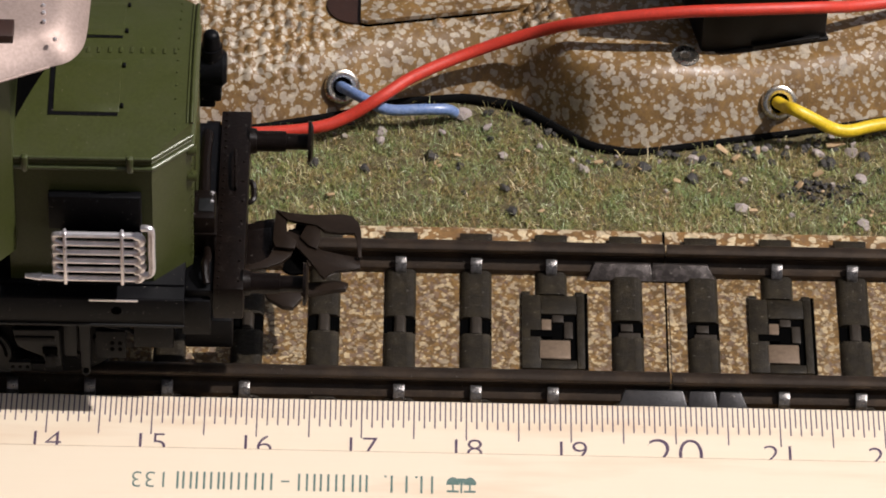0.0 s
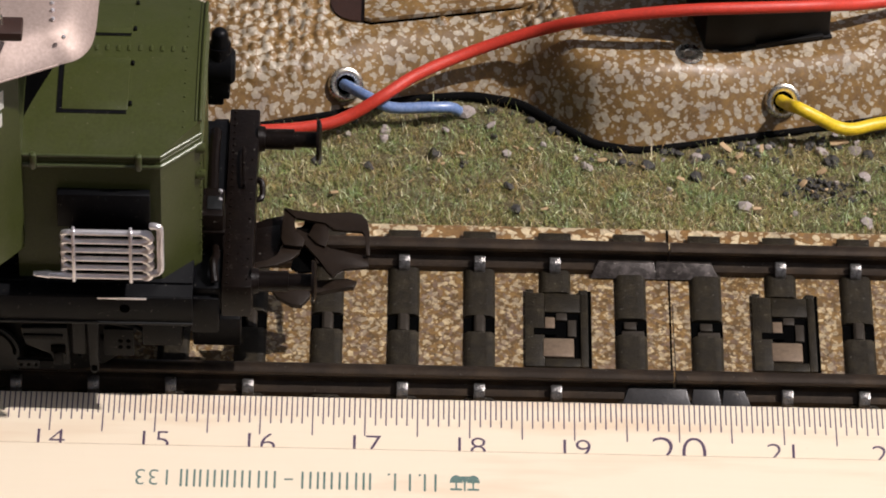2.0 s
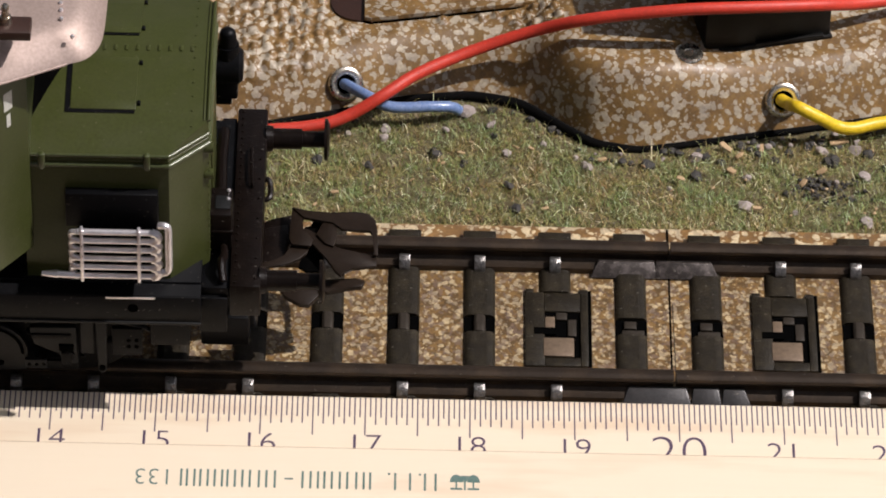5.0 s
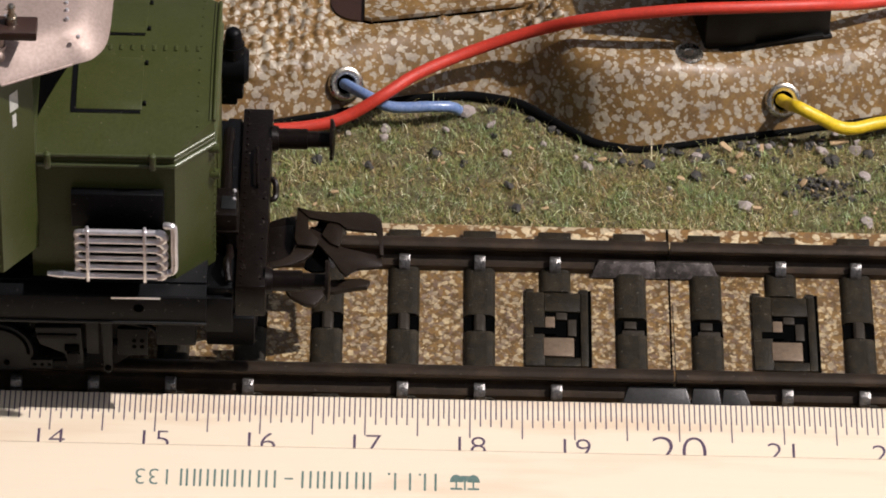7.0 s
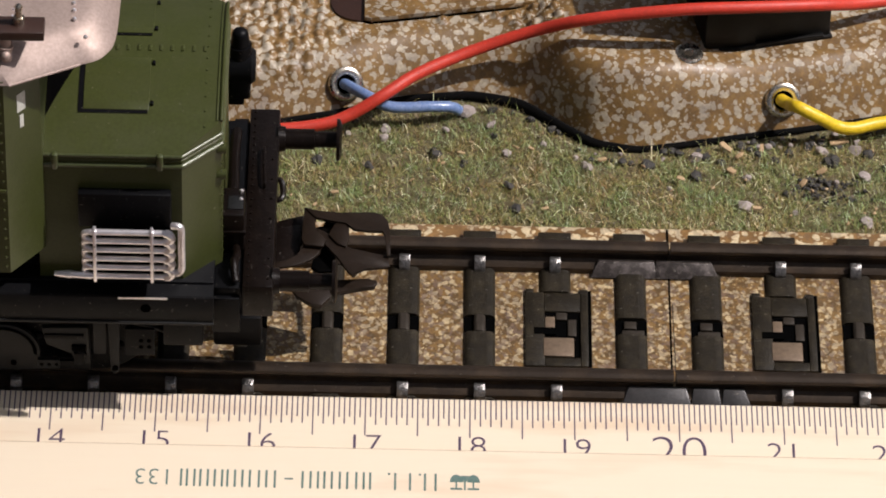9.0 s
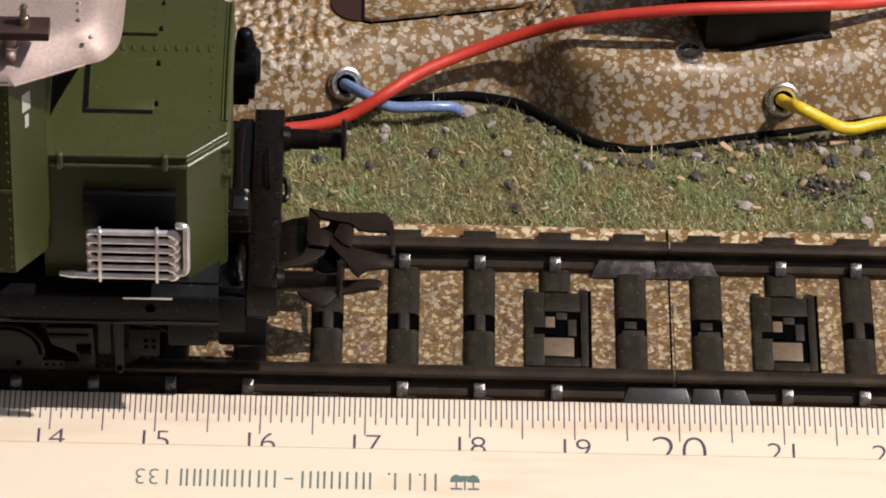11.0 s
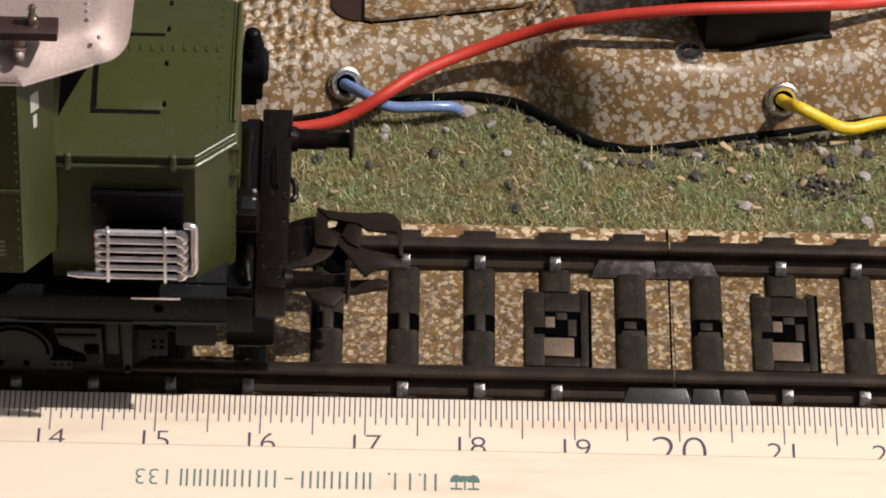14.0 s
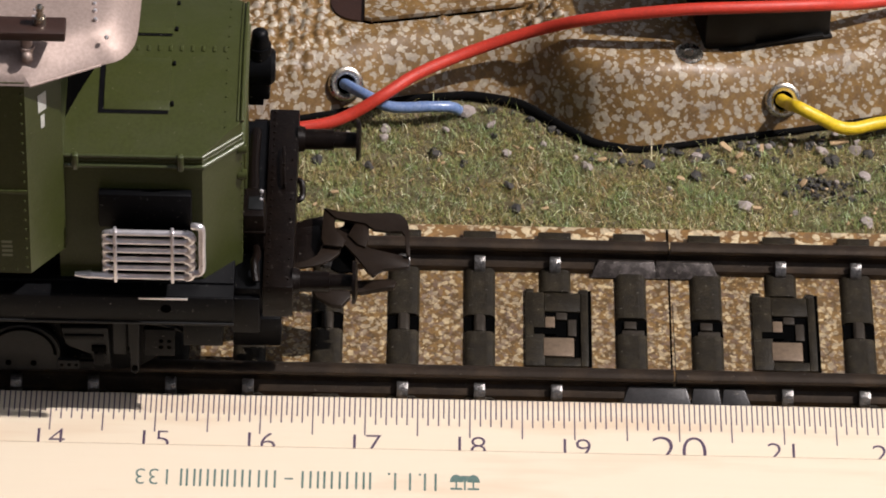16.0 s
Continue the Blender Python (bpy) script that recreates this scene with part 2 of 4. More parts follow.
def box(bm, x0, x1, y0, y1, z0, z1, bevel=0.0, turn=0.0):
    made = bmesh.ops.create_cube(bm, size=1)["verts"]
    m = Matrix.Translation(((x0 + x1) / 2, (y0 + y1) / 2, (z0 + z1) / 2)) @ Matrix.Rotation(turn, 4, "Z") @ Matrix.Diagonal((x1 - x0, y1 - y0, z1 - z0, 1))
    bmesh.ops.transform(bm, matrix=m, verts=made)
    if bevel:
        edges = list({e for v in made for e in v.link_edges})
        bmesh.ops.bevel(bm, geom=edges, offset=bevel, segments=2, affect="EDGES", profile=0.5)
    return bm


def cyl(bm, a, b, r, r2=None, seg=16):
    a, b = Vector(a), Vector(b)
    d = b - a
    m = Matrix.Translation((a + b) / 2) @ d.to_track_quat("Z", "Y").to_matrix().to_4x4()
    bmesh.ops.create_cone(bm, cap_ends=True, segments=seg, radius1=r, radius2=r if r2 is None else r2, depth=d.length, matrix=m)
    return bm


def ball(bm, c, r, seg=8, scale=(1, 1, 1)):
    bmesh.ops.create_uvsphere(bm, u_segments=seg, v_segments=max(4, seg // 2 + 1), radius=r, matrix=Matrix.Translation(c) @ Matrix.Diagonal((*scale, 1)))
    return bm


def prism(bm, outline, axis, lo, hi, bevel=0.0):
    """An outline in the two other axes, drawn out along one axis from lo to hi."""
    k = "xyz".index(axis)

    def at(p, w):
        q = list(p)
        q.insert(k, w)
        return bm.verts.new(q)
    a, b = [at(p, lo) for p in outline], [at(p, hi) for p in outline]
    made = [bm.faces.new(a), bm.faces.new(b[::-1])]
    for i in range(len(a)):
        j = (i + 1) % len(a)
        made.append(bm.faces.new((a[i], b[i], b[j], a[j])))
    if bevel:
        bmesh.ops.bevel(bm, geom=list({e for f in made for e in f.edges}), offset=bevel, segments=2, affect="EDGES", profile=0.5)
    return bm


def smooth_line(points, steps=10):
    """A Catmull-Rom line through the points."""
    p = [Vector(q) for q in points]
    p = [2 * p[0] - p[1]] + p + [2 * p[-1] - p[-2]]
    out = []
    for i in range(1, len(p) - 2):
        for s in range(steps):
            t = s / steps
            a, b, c, d = p[i - 1:i + 3]
            out.append(0.5 * (2 * b + (c - a) * t + (2 * a - 5 * b + 4 * c - d) * t * t + (3 * b - a - 3 * c + d) * t ** 3))
    return out + [p[-2]]


def tube(bm, line, r, seg=12, flat=1.0):
    line = [Vector(q) for q in line]
    rings, side = [], None
    for i, q in enumerate(line):
        d = (line[min(i + 1, len(line) - 1)] - line[max(i - 1, 0)]).normalized()
        if side is None:
            side = d.cross(Vector((0.1, 0.2, 1))).normalized()
        side = (side - d * side.dot(d)).normalized()
        up = d.cross(side)
        rr = r[i] if isinstance(r, (list, tuple)) else r
        rings.append([bm.verts.new(q + side * math.cos(k * math.tau / seg) * rr + up * math.sin(k * math.tau / seg) * rr * flat) for k in range(seg)])
    for a, b in zip(rings, rings[1:]):
        for k in range(seg):
            bm.faces.new((a[k], a[(k + 1) % seg], b[(k + 1) % seg], b[k]))
    bm.faces.new(rings[0][::-1])
    bm.faces.new(rings[-1])
    return bm


def grid_mesh(name, xs, ys, height):
    """A sheet over the plan xs x ys, with height(x, y) given on arrays."""
    X, Y = np.meshgrid(xs, ys)
    Z = height(X, Y)
    v = np.stack([X.ravel(), Y.ravel(), Z.ravel()], 1)
    n, m = len(xs), len(ys)
    i = (np.arange(m - 1)[:, None] * n + np.arange(n - 1)[None]).ravel()
    me = bpy.data.meshes.new(name)
    me.from_pydata(v.tolist(), [], np.stack([i, i + 1, i + n + 1, i + n], 1).tolist())
    me.polygons.foreach_set("use_smooth", np.ones(len(me.polygons), bool))
    return me


def B():
    return bmesh.new()


# ---------------------------------------------------------------- the room
def build_room():
    def slab(name, x0, x1, y0, y1, z0, z1, material, label, category):
        ob = part(name, box(B(), x0, x1, y0, y1, z0, z1), material, None, label)
        tagged(ob, label, category, kind="structure")
    slab("floor", -1500, 1500, -1500, 1500, -860, -760, FLOOR, "brown wooden floor of the room", "floor")
    slab("ceiling", -1500, 1500, -1500, 1500, 1600, 1700, WALL, "plain grey plaster ceiling", "ceiling")
    slab("wall_north", -1500, 1500, 1500, 1600, -760, 1600, WALL, "plain grey plaster wall", "wall")
    slab("wall_south", -1500, 1500, -1600, -1500, -760, 1600, WALL, "plain grey plaster wall", "wall")
    slab("wall_west", -1600, -1500, -1500, 1500, -760, 1600, WALL, "plain grey plaster wall", "wall")
    slab("wall_east", 1500, 1600, -1500, 1500, -760, 1600, WALL, "plain grey plaster wall", "wall")
    table = thing("table", (0, 25, -760), "brown wooden table under the railway layout", "table")
    part("tabletop", box(B(), -600, 600, -350, 400, -35, -10, 3), TABLE, table)
    for x in (-560, 560):
        for y in (-310, 360):
            part("leg", box(B(), x - 28, x + 28, y - 28, y + 28, -760, -35, 3), TABLE, table)
    x, y, z = LAMP * 1000
    lamp = thing("ceiling_lamp", (x, y, 1600), "small pendant lamp hanging from the ceiling", "lamp")
    part("cord", cyl(B(), (x, y, 1600), (x, y, z + 60), 3), BOX, lamp)
    part("socket", cyl(B(), (x, y, z + 60), (x, y, z + 20), 14, 18), BOX, lamp)


# ---------------------------------------------------------------- the track
PITCH, FIRST, JOINT = 7.409, -28.213, 20.05


def build_track():
    track = thing("model_track", (0, YC, -10), "old printed tin model railway track with dark rails and studs", "model track")
    for lo, hi in ((-150, JOINT - 0.05), (JOINT + 0.05, 150)):
        section = [(-18.0, -10), (-14.0, -2.7), (13.1, -2.7), (16.4, -10), (15.9, -10), (12.9, -3.1), (-13.8, -3.1), (-17.5, -10)]
        part("bed", prism(B(), section, "x", lo, hi), BED_TIN, track, "printed tin ballast bed, rubbed and stained")
        lip = [(10.9, -2.68), (10.9, -2.62), (13.0, -2.62), (13.3, -2.74), (13.35, -2.95), (13.2, -2.95)]
        part("bed_lip", prism(B(), lip, "x", lo, hi), LIP_TIN, track, "brighter printed lip of the tin bed")

    def rail(y, lo, hi):
        half = [(0.0, 0.0), (0.45, -0.05), (0.7, -0.25), (0.74, -0.6), (0.55, -0.85), (0.36, -1.1), (0.36, -1.7), (0.7, -1.95), (1.55, -2.05), (1.6, -2.55)]
        outline = [(y + a, b) for a, b in half] + [(y - a, b) for a, b in half[:0:-1]]
        part("rail", prism(B(), outline, "x", lo, hi), RAIL, track, "blackened rail with a brown worn head")
    for y in (8.1, -10.0):
        rail(y, -150, JOINT - 0.12 + (0.15 if y < 0 else 0))
        rail(y, JOINT + 0.12 + (0.15 if y < 0 else 0), 150)

    # sleepers: pressed barrels, cut by a slot with a stud
    def barrel(bm, y0, y1, half=1.58, rise=0.5, low=-2.78):
        n = 8
        arc = [(half * -math.cos(math.pi * k / n), low + rise * min(1, 1.5 * math.sin(math.pi * k / n)) + 0.08 * math.sin(math.pi * k / n)) for k in range(n + 1)]
        prism(bm, [(x, z) for x, z in arc], "y", y0, y1)

    kinds = {}

    def pieces(kind):
        """The meshes of one kind of sleeper, made once at x = 0."""
        if kind in kinds:
            return kinds[kind]
        made = []
        if kind == "frame":
            bm = B()
            barrel(bm, 3.4, 10.2)
            box(bm, -1.62, 1.62, 10.0, 11.75, -2.75, -2.0, 0.12)
            made.append(("body", bm, SLEEPER))
            bm = B()
            z0, z1 = -2.72, -2.34
            box(bm, -2.95, -1.05, -6.9, 3.4, z0, z1, 0.1)
            box(bm, 2.45, 3.2, -6.9, 3.4, z0, z1, 0.1)
            box(bm, -1.05, 2.45, 0.75, 3.4, z0, z1 - 0.03, 0.1)
            box(bm, -1.05, 2.45, -6.9, -5.75, z0, z1 - 0.03, 0.1)
            box(bm, -2.95, -2.1, 3.3, 3.95, z0, z1 - 0.05, 0.08)
            box(bm, 2.3, 3.2, 3.3, 3.95, z0, z1 - 0.05, 0.08)
            made.append(("contact_frame", bm, SLEEPER))
            # flat near-black plates carry the shade of the openings
            bm = box(B(), 3.15, 3.55, -7.0, 4.0, -2.72, -2.64)
            box(bm, -1.05, 2.45, -5.75, 0.75, -2.74, -2.66)
            box(bm, -2.1, 0.05, -2.55, -1.6, -2.5, -2.325)
            made.append(("slot", bm, HOLLOW_SHADE))
            made.append(("contact_lug", box(B(), -1.0, -0.05, -1.55, 0.0, -2.66, -2.4, 0.06), PAD))
            made.append(("contact_lug", box(B(), 1.2, 2.05, -2.6, -0.3, -2.66, -2.44, 0.08), STUD))
            made.append(("contact_lug", box(B(), 0.05, 1.15, -0.4, 0.6, -2.68, -2.36, 0.1), STUD))
            made.append(("contact_pad", box(B(), -1.2, 1.8, -5.6, -3.05, -2.66, -2.26, 0.12), PAD))
        else:
            bm = B()
            barrel(bm, -0.15, 10.2)
            box(bm, -1.62, 1.62, 10.0, 11.75, -2.75, -2.0, 0.12)
            barrel(bm, -11.9, -2.45)
            made.append(("body", bm, SLEEPER))
            # no hole is cut: a near-black plate paints the slot's shade
            made.append(("slot", box(B(), -1.55, 1.55, -2.5, -0.1, -2.74, -2.62), HOLLOW_SHADE))
            bm = B()
            if kind == "joint":
                box(bm, -0.7, 0.5, -1.6, -0.6, -2.65, -2.25, 0.08)
                box(bm, -0.9, 1.25, -2.45, -1.8, -2.65, -2.3, 0.06)
            else:
                prism(bm, [(-0.6, -2.64), (-0.55, -2.3), (-0.3, -2.12), (0.3, -2.12), (0.55, -2.3), (0.6, -2.64)], "y", -2.42, -0.12, 0.05)
            made.append(("stud", bm, STUD))
        kinds[kind] = made
        return made

    def clip(bm, y, out):
        """A bent lug that grips the rail's foot; it leans out to the side given by out."""
        line = [(y - out * 0.8, -1.2), (y - out * 0.45, -1.0), (y + out * 0.15, -1.25), (y + out * 0.5, -1.9), (y + out * 0.62, -2.62),
                (y + out * 0.3, -2.62), (y + out * 0.2, -2.0), (y - out * 0.1, -1.55), (y - out * 0.45, -1.35), (y - out * 0.8, -1.5)]
        prism(bm, line, "x", -0.55, 0.55, 0.12)
        return bm

    shared = {}

    def place(key, bm_maker, x, parent, material, name):
        if key not in shared:
            ob = part(name, bm_maker(), material, parent)
            shared[key] = ob.data
        else:
            ob = new(name, shared[key])
            ob.parent = parent
            BASE[ob.name] = BASE[parent.name]
        ob.location.x = x * MM
        return ob

    for k in range(-6, 16):
        x = FIRST + k * PITCH
        kind = "frame" if k in (5, 8, -3, 13) else "joint" if k in (6, 7) else "plain"
        lead = None
        for order, (name, bm, material) in enumerate(pieces(kind)):
            maker = (lambda made=bm: made)
            ob = place((kind, name, material.name, order), maker, x if lead is None else 0, track if lead is None else lead, material, "sleeper" if lead is None else name)
            if lead is None:
                lead = ob
        if k not in (6, 7):
            place("far clip", lambda: clip(B(), 6.55, -1), 0, lead, CLIP, "rail_clip")
            if k != 2:
                place("near clip", lambda: clip(B(), -11.45, -1), 0, lead, CLIP, "rail_clip")

    # joint plates beside the rails
    def fish(x0, x1, x2, x3, y_top, y_foot):
        bm = B()
        lo = [(x0, y_foot, -2.5), (x3, y_foot, -2.5), (x2, y_top, -1.35), (x1, y_top, -1.35)]
        hi = [(p[0], p[1] + 0.5, p[2] - 0.25) for p in lo]
        a, b = [bm.verts.new(p) for p in lo], [bm.verts.new(p) for p in hi]
        bm.faces.new(a)
        bm.faces.new(b[::-1])
        for i in range(4):
            bm.faces.new((a[i], b[i], b[(i + 1) % 4], a[(i + 1) % 4]))
        bmesh.ops.bevel(bm, geom=bm.edges[:], offset=0.1, segments=2, affect="EDGES", profile=0.5)
        return bm
    part("joint_plate", fish(12.3, 13.1, 18.6, 18.9, 7.0, 5.75), PLATE, track, "rubbed joint plate beside the rail")
    part("joint_plate", fish(18.6, 18.8, 24.2, 25.1, 7.0, 5.75), PLATE, track, "rubbed joint plate beside the rail")
    part("joint_plate", fish(15.0, 15.8, 21.3, 21.9, -10.65, -12.35), JOINER, track, "dark joint plate beside the rail")
    part("joint_plate", fish(21.8, 22.0, 24.4, 24.8, -10.7, -12.3), JOINER, track, "dark joint plate beside the rail")
    part("joint_plate", fish(24.7, 24.9, 26.9, 27.7, -10.8, -12.3), JOINER, track, "dark joint plate beside the rail")
    part("seam", box(B(), JOINT - 0.05, JOINT + 0.12, -8.2, 6.2, -2.7, -2.66), HOLLOW_SHADE, track, "dark seam between two track lengths")
    part("seam", box(B(), JOINT + 0.32, JOINT + 0.4, -8.2, 2.4, -2.7, -2.655, 0, 0.012), STUD, track, "dark seam between two track lengths")
    part("seam", box(B(), JOINT - 0.1, JOINT + 0.12, 9.5, 13.0, -2.7, -2.55), HOLLOW_SHADE, track, "dark seam between two track lengths")


# ---------------------------------------------------------------- the tin turnout bed behind
EDGE_X = [-150, -40, -21.0, -13.0, -6.0, 0.4, 5.6, 9.1, 13.1, 17.7, 22.3, 28.7, 36.3, 43.3, 150]
EDGE_Y = [26, 29, 31.2, 33.4, 35.8, 36.5, 35.3, 32.4, 29.3, 28.5, 29.5, 31.0, 32.6, 34.4, 55]
_fine = np.linspace(-150, 150, 3001)
_edge = np.convolve(np.pad(np.interp(_fine, EDGE_X, EDGE_Y), 20, mode="edge"), np.hanning(41) / np.hanning(41).sum(), "valid")


def edge(x):
    """The front line of the turnout bed in the plan."""
    return np.interp(x, _fine, _edge)


SITES = [(x + random.uniform(-0.33, 0.33), y + random.uniform(-0.33, 0.33), random.uniform(0.5, 0.78), random.uniform(0.36, 0.62))
         for i, x in enumerate(np.arange(-60, 24, 1.28)) for y in np.arange(30 + (i % 2) * 0.6, 58, 1.2)]


def bed_height(X, Y):
    u = Y - edge(X)
    width = 5.6 + 1.2 * np.exp(-((X - 4) / 7) ** 2)
    t = np.clip(u / width, 0, 1)
    rise = np.sin(t * np.pi / 2) ** 1.15
    Z = -6.5 + 5.3 * rise + 0.02 * np.clip(u - width, 0, 20)
    s, d = np.clip((X - 4.6) / 6.6, 0, 1), np.clip((X - 19) / 10, 0, 1)
    Z = Z + (2.3 * s * s * (3 - 2 * s) - 1.5 * d * d * (3 - 2 * d)) * rise
    return Z


def ground_height(x, y):
    return float(bed_height(np.array([[float(x)]]), np.array([[float(y)]]))[0, 0])


def slope_normal(x, y):
    dx = ground_height(x + 0.1, y) - ground_height(x - 0.1, y)
    dy = ground_height(x, y + 0.1) - ground_height(x, y - 0.1)
    return Vector((-dx / 0.2, -dy / 0.2, 1)).normalized()


def ring(bm, at, normal, r, thick, seg=28, tall=0.8):
    """A rolled eyelet ring lying on a slope."""
    m = Matrix.Translation(at) @ normal.to_track_quat("Z", "Y").to_matrix().to_4x4()
    rows = []
    for i in range(seg):
        a = i * math.tau / seg
        rows.append([bm.verts.new(m @ Vector(((r + thick * math.cos(b)) * math.cos(a), (r + thick * math.cos(b)) * math.sin(a), thick * tall * math.sin(b))))
                     for b in [k * math.tau / 10 for k in range(10)]])
    for i in range(seg):
        for k in range(10):
            bm.faces.new((rows[i][k], rows[(i + 1) % seg][k], rows[(i + 1) % seg][(k + 1) % 10], rows[i][(k + 1) % 10]))
    return bm


EYELETS = [(-12.4, 35.6), (32.4, 33.9)]


def build_turnout():
    bed = thing("turnout_bed", (0, 45, -10), "embossed tin turnout bed printed with ochre and pale blots", "turnout bed")
    xs = np.concatenate([np.arange(-150, -50, 2.0), np.arange(-50, 46, 0.2), np.arange(46, 150, 2.0)])

    # the sheet follows its front line: rows run at set depths behind it
    deep = np.concatenate([np.arange(0, 24, 0.2), np.arange(24, 60, 2.0)])
    me = grid_mesh("sheet", xs, np.arange(len(deep)), lambda X, Y: X * 0)
    X = np.repeat(xs[None], len(deep), 0)
    Y = edge(X) + deep[:, None]
    Z = bed_height(X, Y)
    for sx, sy, r, h in SITES:
        depth = sy - float(edge(sx))
        under = sx > -11.5 and sy > 41.3 + (sx + 10) * 0.19
        if depth < 3.2 + (3.2 if sx > -15 else 0) or sx > 10 or under or math.hypot(sx + 11.2, sy - 45) < 3.7:
            continue
        ix = slice(int(np.searchsorted(xs, sx - r)), int(np.searchsorted(xs, sx + r)))
        d = ((X[:, ix] - sx) ** 2 + (Y[:, ix] - sy) ** 2) / (r * r)
        Z[:, ix] += h * np.clip(1 - d, 0, 1) ** 0.8
    me.vertices.foreach_set("co", np.stack([X, Y, Z], 2).astype(np.float32).ravel())
    link_mesh("sheet", me, TIN, bed)
    # black side wall of the sheet; extra thickness at the bulge imitates the shadow gap
    line = [(x, float(edge(x)) - 0.1, -5.85) for x in np.arange(-60, 60, 1.0)]
    part("rim", tube(B(), line, [0.26 + 0.2 * math.exp(-((x - 7) / 9) ** 2) for x, y, z in line], 10, 1.5), EDGE, bed, "black rim along the tin edge, thickened to include the shadow below it")
    for x, y in EYELETS:
        n = slope_normal(x, y)
        at = Vector((x, y, ground_height(x, y)))
        eye = part("eyelet", ring(B(), at + n * 0.25, n, 1.42, 0.46, 32, 0.9), NICKEL, bed, "rolled nickel eyelet")
        part("hole", cyl(B(), at - n * 0.2, at + n * 0.12, 1.25, 1.25, 24), HOLLOW_SHADE, eye)
    x, y = 22.65, 36.2
    n = slope_normal(x, y)
    at = Vector((x, y, ground_height(x, y)))
    n = (n + Vector((0, 0, 1.5))).normalized()
    rivet = part("rivet", ring(B(), at + n * 0.05, n, 0.98, 0.52, 28, 0.4), NICKEL, bed, "flat hollow nickel rivet")
    part("hole", cyl(B(), at - n * 0.1, at + n * 0.06, 0.85, 0.85, 18), STUD, rivet)
    # raised cover; a near-black sheet below its edge stands in for shade
    part("cover", prism(B(), [(-10.6, 42.1), (-9.9, 41.9), (6, 44.95), (30, 49.5), (30, 66), (-10.6, 66)], "z", -1.4, -0.35, 0.06), TIN, bed, "raised printed tin cover")
    part("gap", prism(B(), [(-10.66, 42.05), (-9.9, 41.83), (6, 44.88), (30, 49.43), (30, 64), (-10.66, 64)], "z", -1.6, -0.9), HOLLOW_SHADE, bed, "near-black sheet standing in for the shade under the cover")
    part("recess", cyl(B(), (-11.2, 45.0, -1.9), (-11.2, 45.0, -0.85), 2.9, 2.9, 32), BRONZE, bed, "dark brown round recess")


# ---------------------------------------------------------------- grass, pebbles and chips
def soil_height(X, Y):
    return -3.9 - 2.4 * np.clip((Y - 13) / 17, 0, 1) ** 0.8


def build_grass():
    rng = np.random.default_rng(4)
    xs, ys = np.arange(-150, 150, 1.0), np.arange(12.95, 60, 0.5)
    X, Y = np.meshgrid(xs, ys)
    lumps = rng.normal(0, 0.12, X.shape)
    me = grid_mesh("ground", xs, ys, lambda A, C: np.minimum(soil_height(A, C) + lumps, np.where(C > edge(A) + 0.6, -8.5, 99)))
    tagged(link_mesh("ground", me, SOIL), "olive brown flocked soil between the tracks", "ground", kind="structure")
    # fibres
    N = 190000
    x = rng.uniform(-52, 50, N)
    y = 13.0 + rng.uniform(0, 1, N) * (edge(x) - 13.4)
    patch = np.sin(x * 0.55 + 1.3 * np.sin(y * 0.4)) * np.cos(y * 0.62 + 0.9 * np.sin(x * 0.31))
    fine = np.sin(x * 2.1 + 2.2 * np.sin(y * 1.3)) * np.cos(y * 2.3 + 1.7 * np.sin(x * 1.1))
    keep = rng.uniform(0, 1, N) < 0.58 + 0.26 * patch + 0.34 * fine
    near_edge = (edge(x) - y) < rng.uniform(0.5, 3.2, N)
    bare = ((x - 36) / 3.7) ** 2 + ((y - 22.4) / 2.6) ** 2 < rng.uniform(0.3, 1.2, N)
    keep &= ~(near_edge & (rng.uniform(0, 1, N) < 0.85)) & ~bare
    x, y = x[keep], y[keep]
    n = len(x)
    z = soil_height(x, y) - 0.1
    a, lean, size = rng.uniform(0, math.tau, n), rng.uniform(0.4, 1.9, n), rng.uniform(0.35, 1.45, n)
    size = np.where(rng.uniform(0, 1, n) < 0.1, size * 1.7, size)
    size *= np.clip((y - 12.6) / 1.6, 0.35, 1)
    size = np.where(rng.uniform(0, 1, n) < 0.5, rng.uniform(0.12, 0.5, n), size)
    w = rng.uniform(0.018, 0.042, n)
    side = np.stack([-np.sin(a), np.cos(a), np.zeros(n)], 1)
    flow = np.stack([np.cos(a), np.sin(a), np.zeros(n)], 1)
    up = np.array([0, 0, 1.0])
    p0 = np.stack([x, y, z], 1)
    p1 = p0 + (flow * np.sin(lean * 0.6)[:, None] + up * np.cos(lean * 0.6)[:, None]) * (size * 0.5)[:, None]
    p2 = p1 + (flow * np.sin(lean)[:, None] + up * np.cos(lean)[:, None]) * (size * 0.5)[:, None]
    v = np.stack([p0 - side * w[:, None], p0 + side * w[:, None], p1 + side * w[:, None], p1 - side * w[:, None], p2], 1).reshape(-1, 3)
    b = np.arange(n)[:, None] * 5
    quads = (b + np.array([[0, 1, 2, 3]])).tolist()
    tris = (b + np.array([[3, 2, 4]])).tolist()
    me = bpy.data.meshes.new("grass")
    me.from_pydata(v.tolist(), [], quads + tris)
    ob = link_mesh("grass", me, FLOCK, None, origin=(0, 22, -6))
    tagged(ob, "short olive and straw coloured model grass fibres", "grass", kind="stuff")


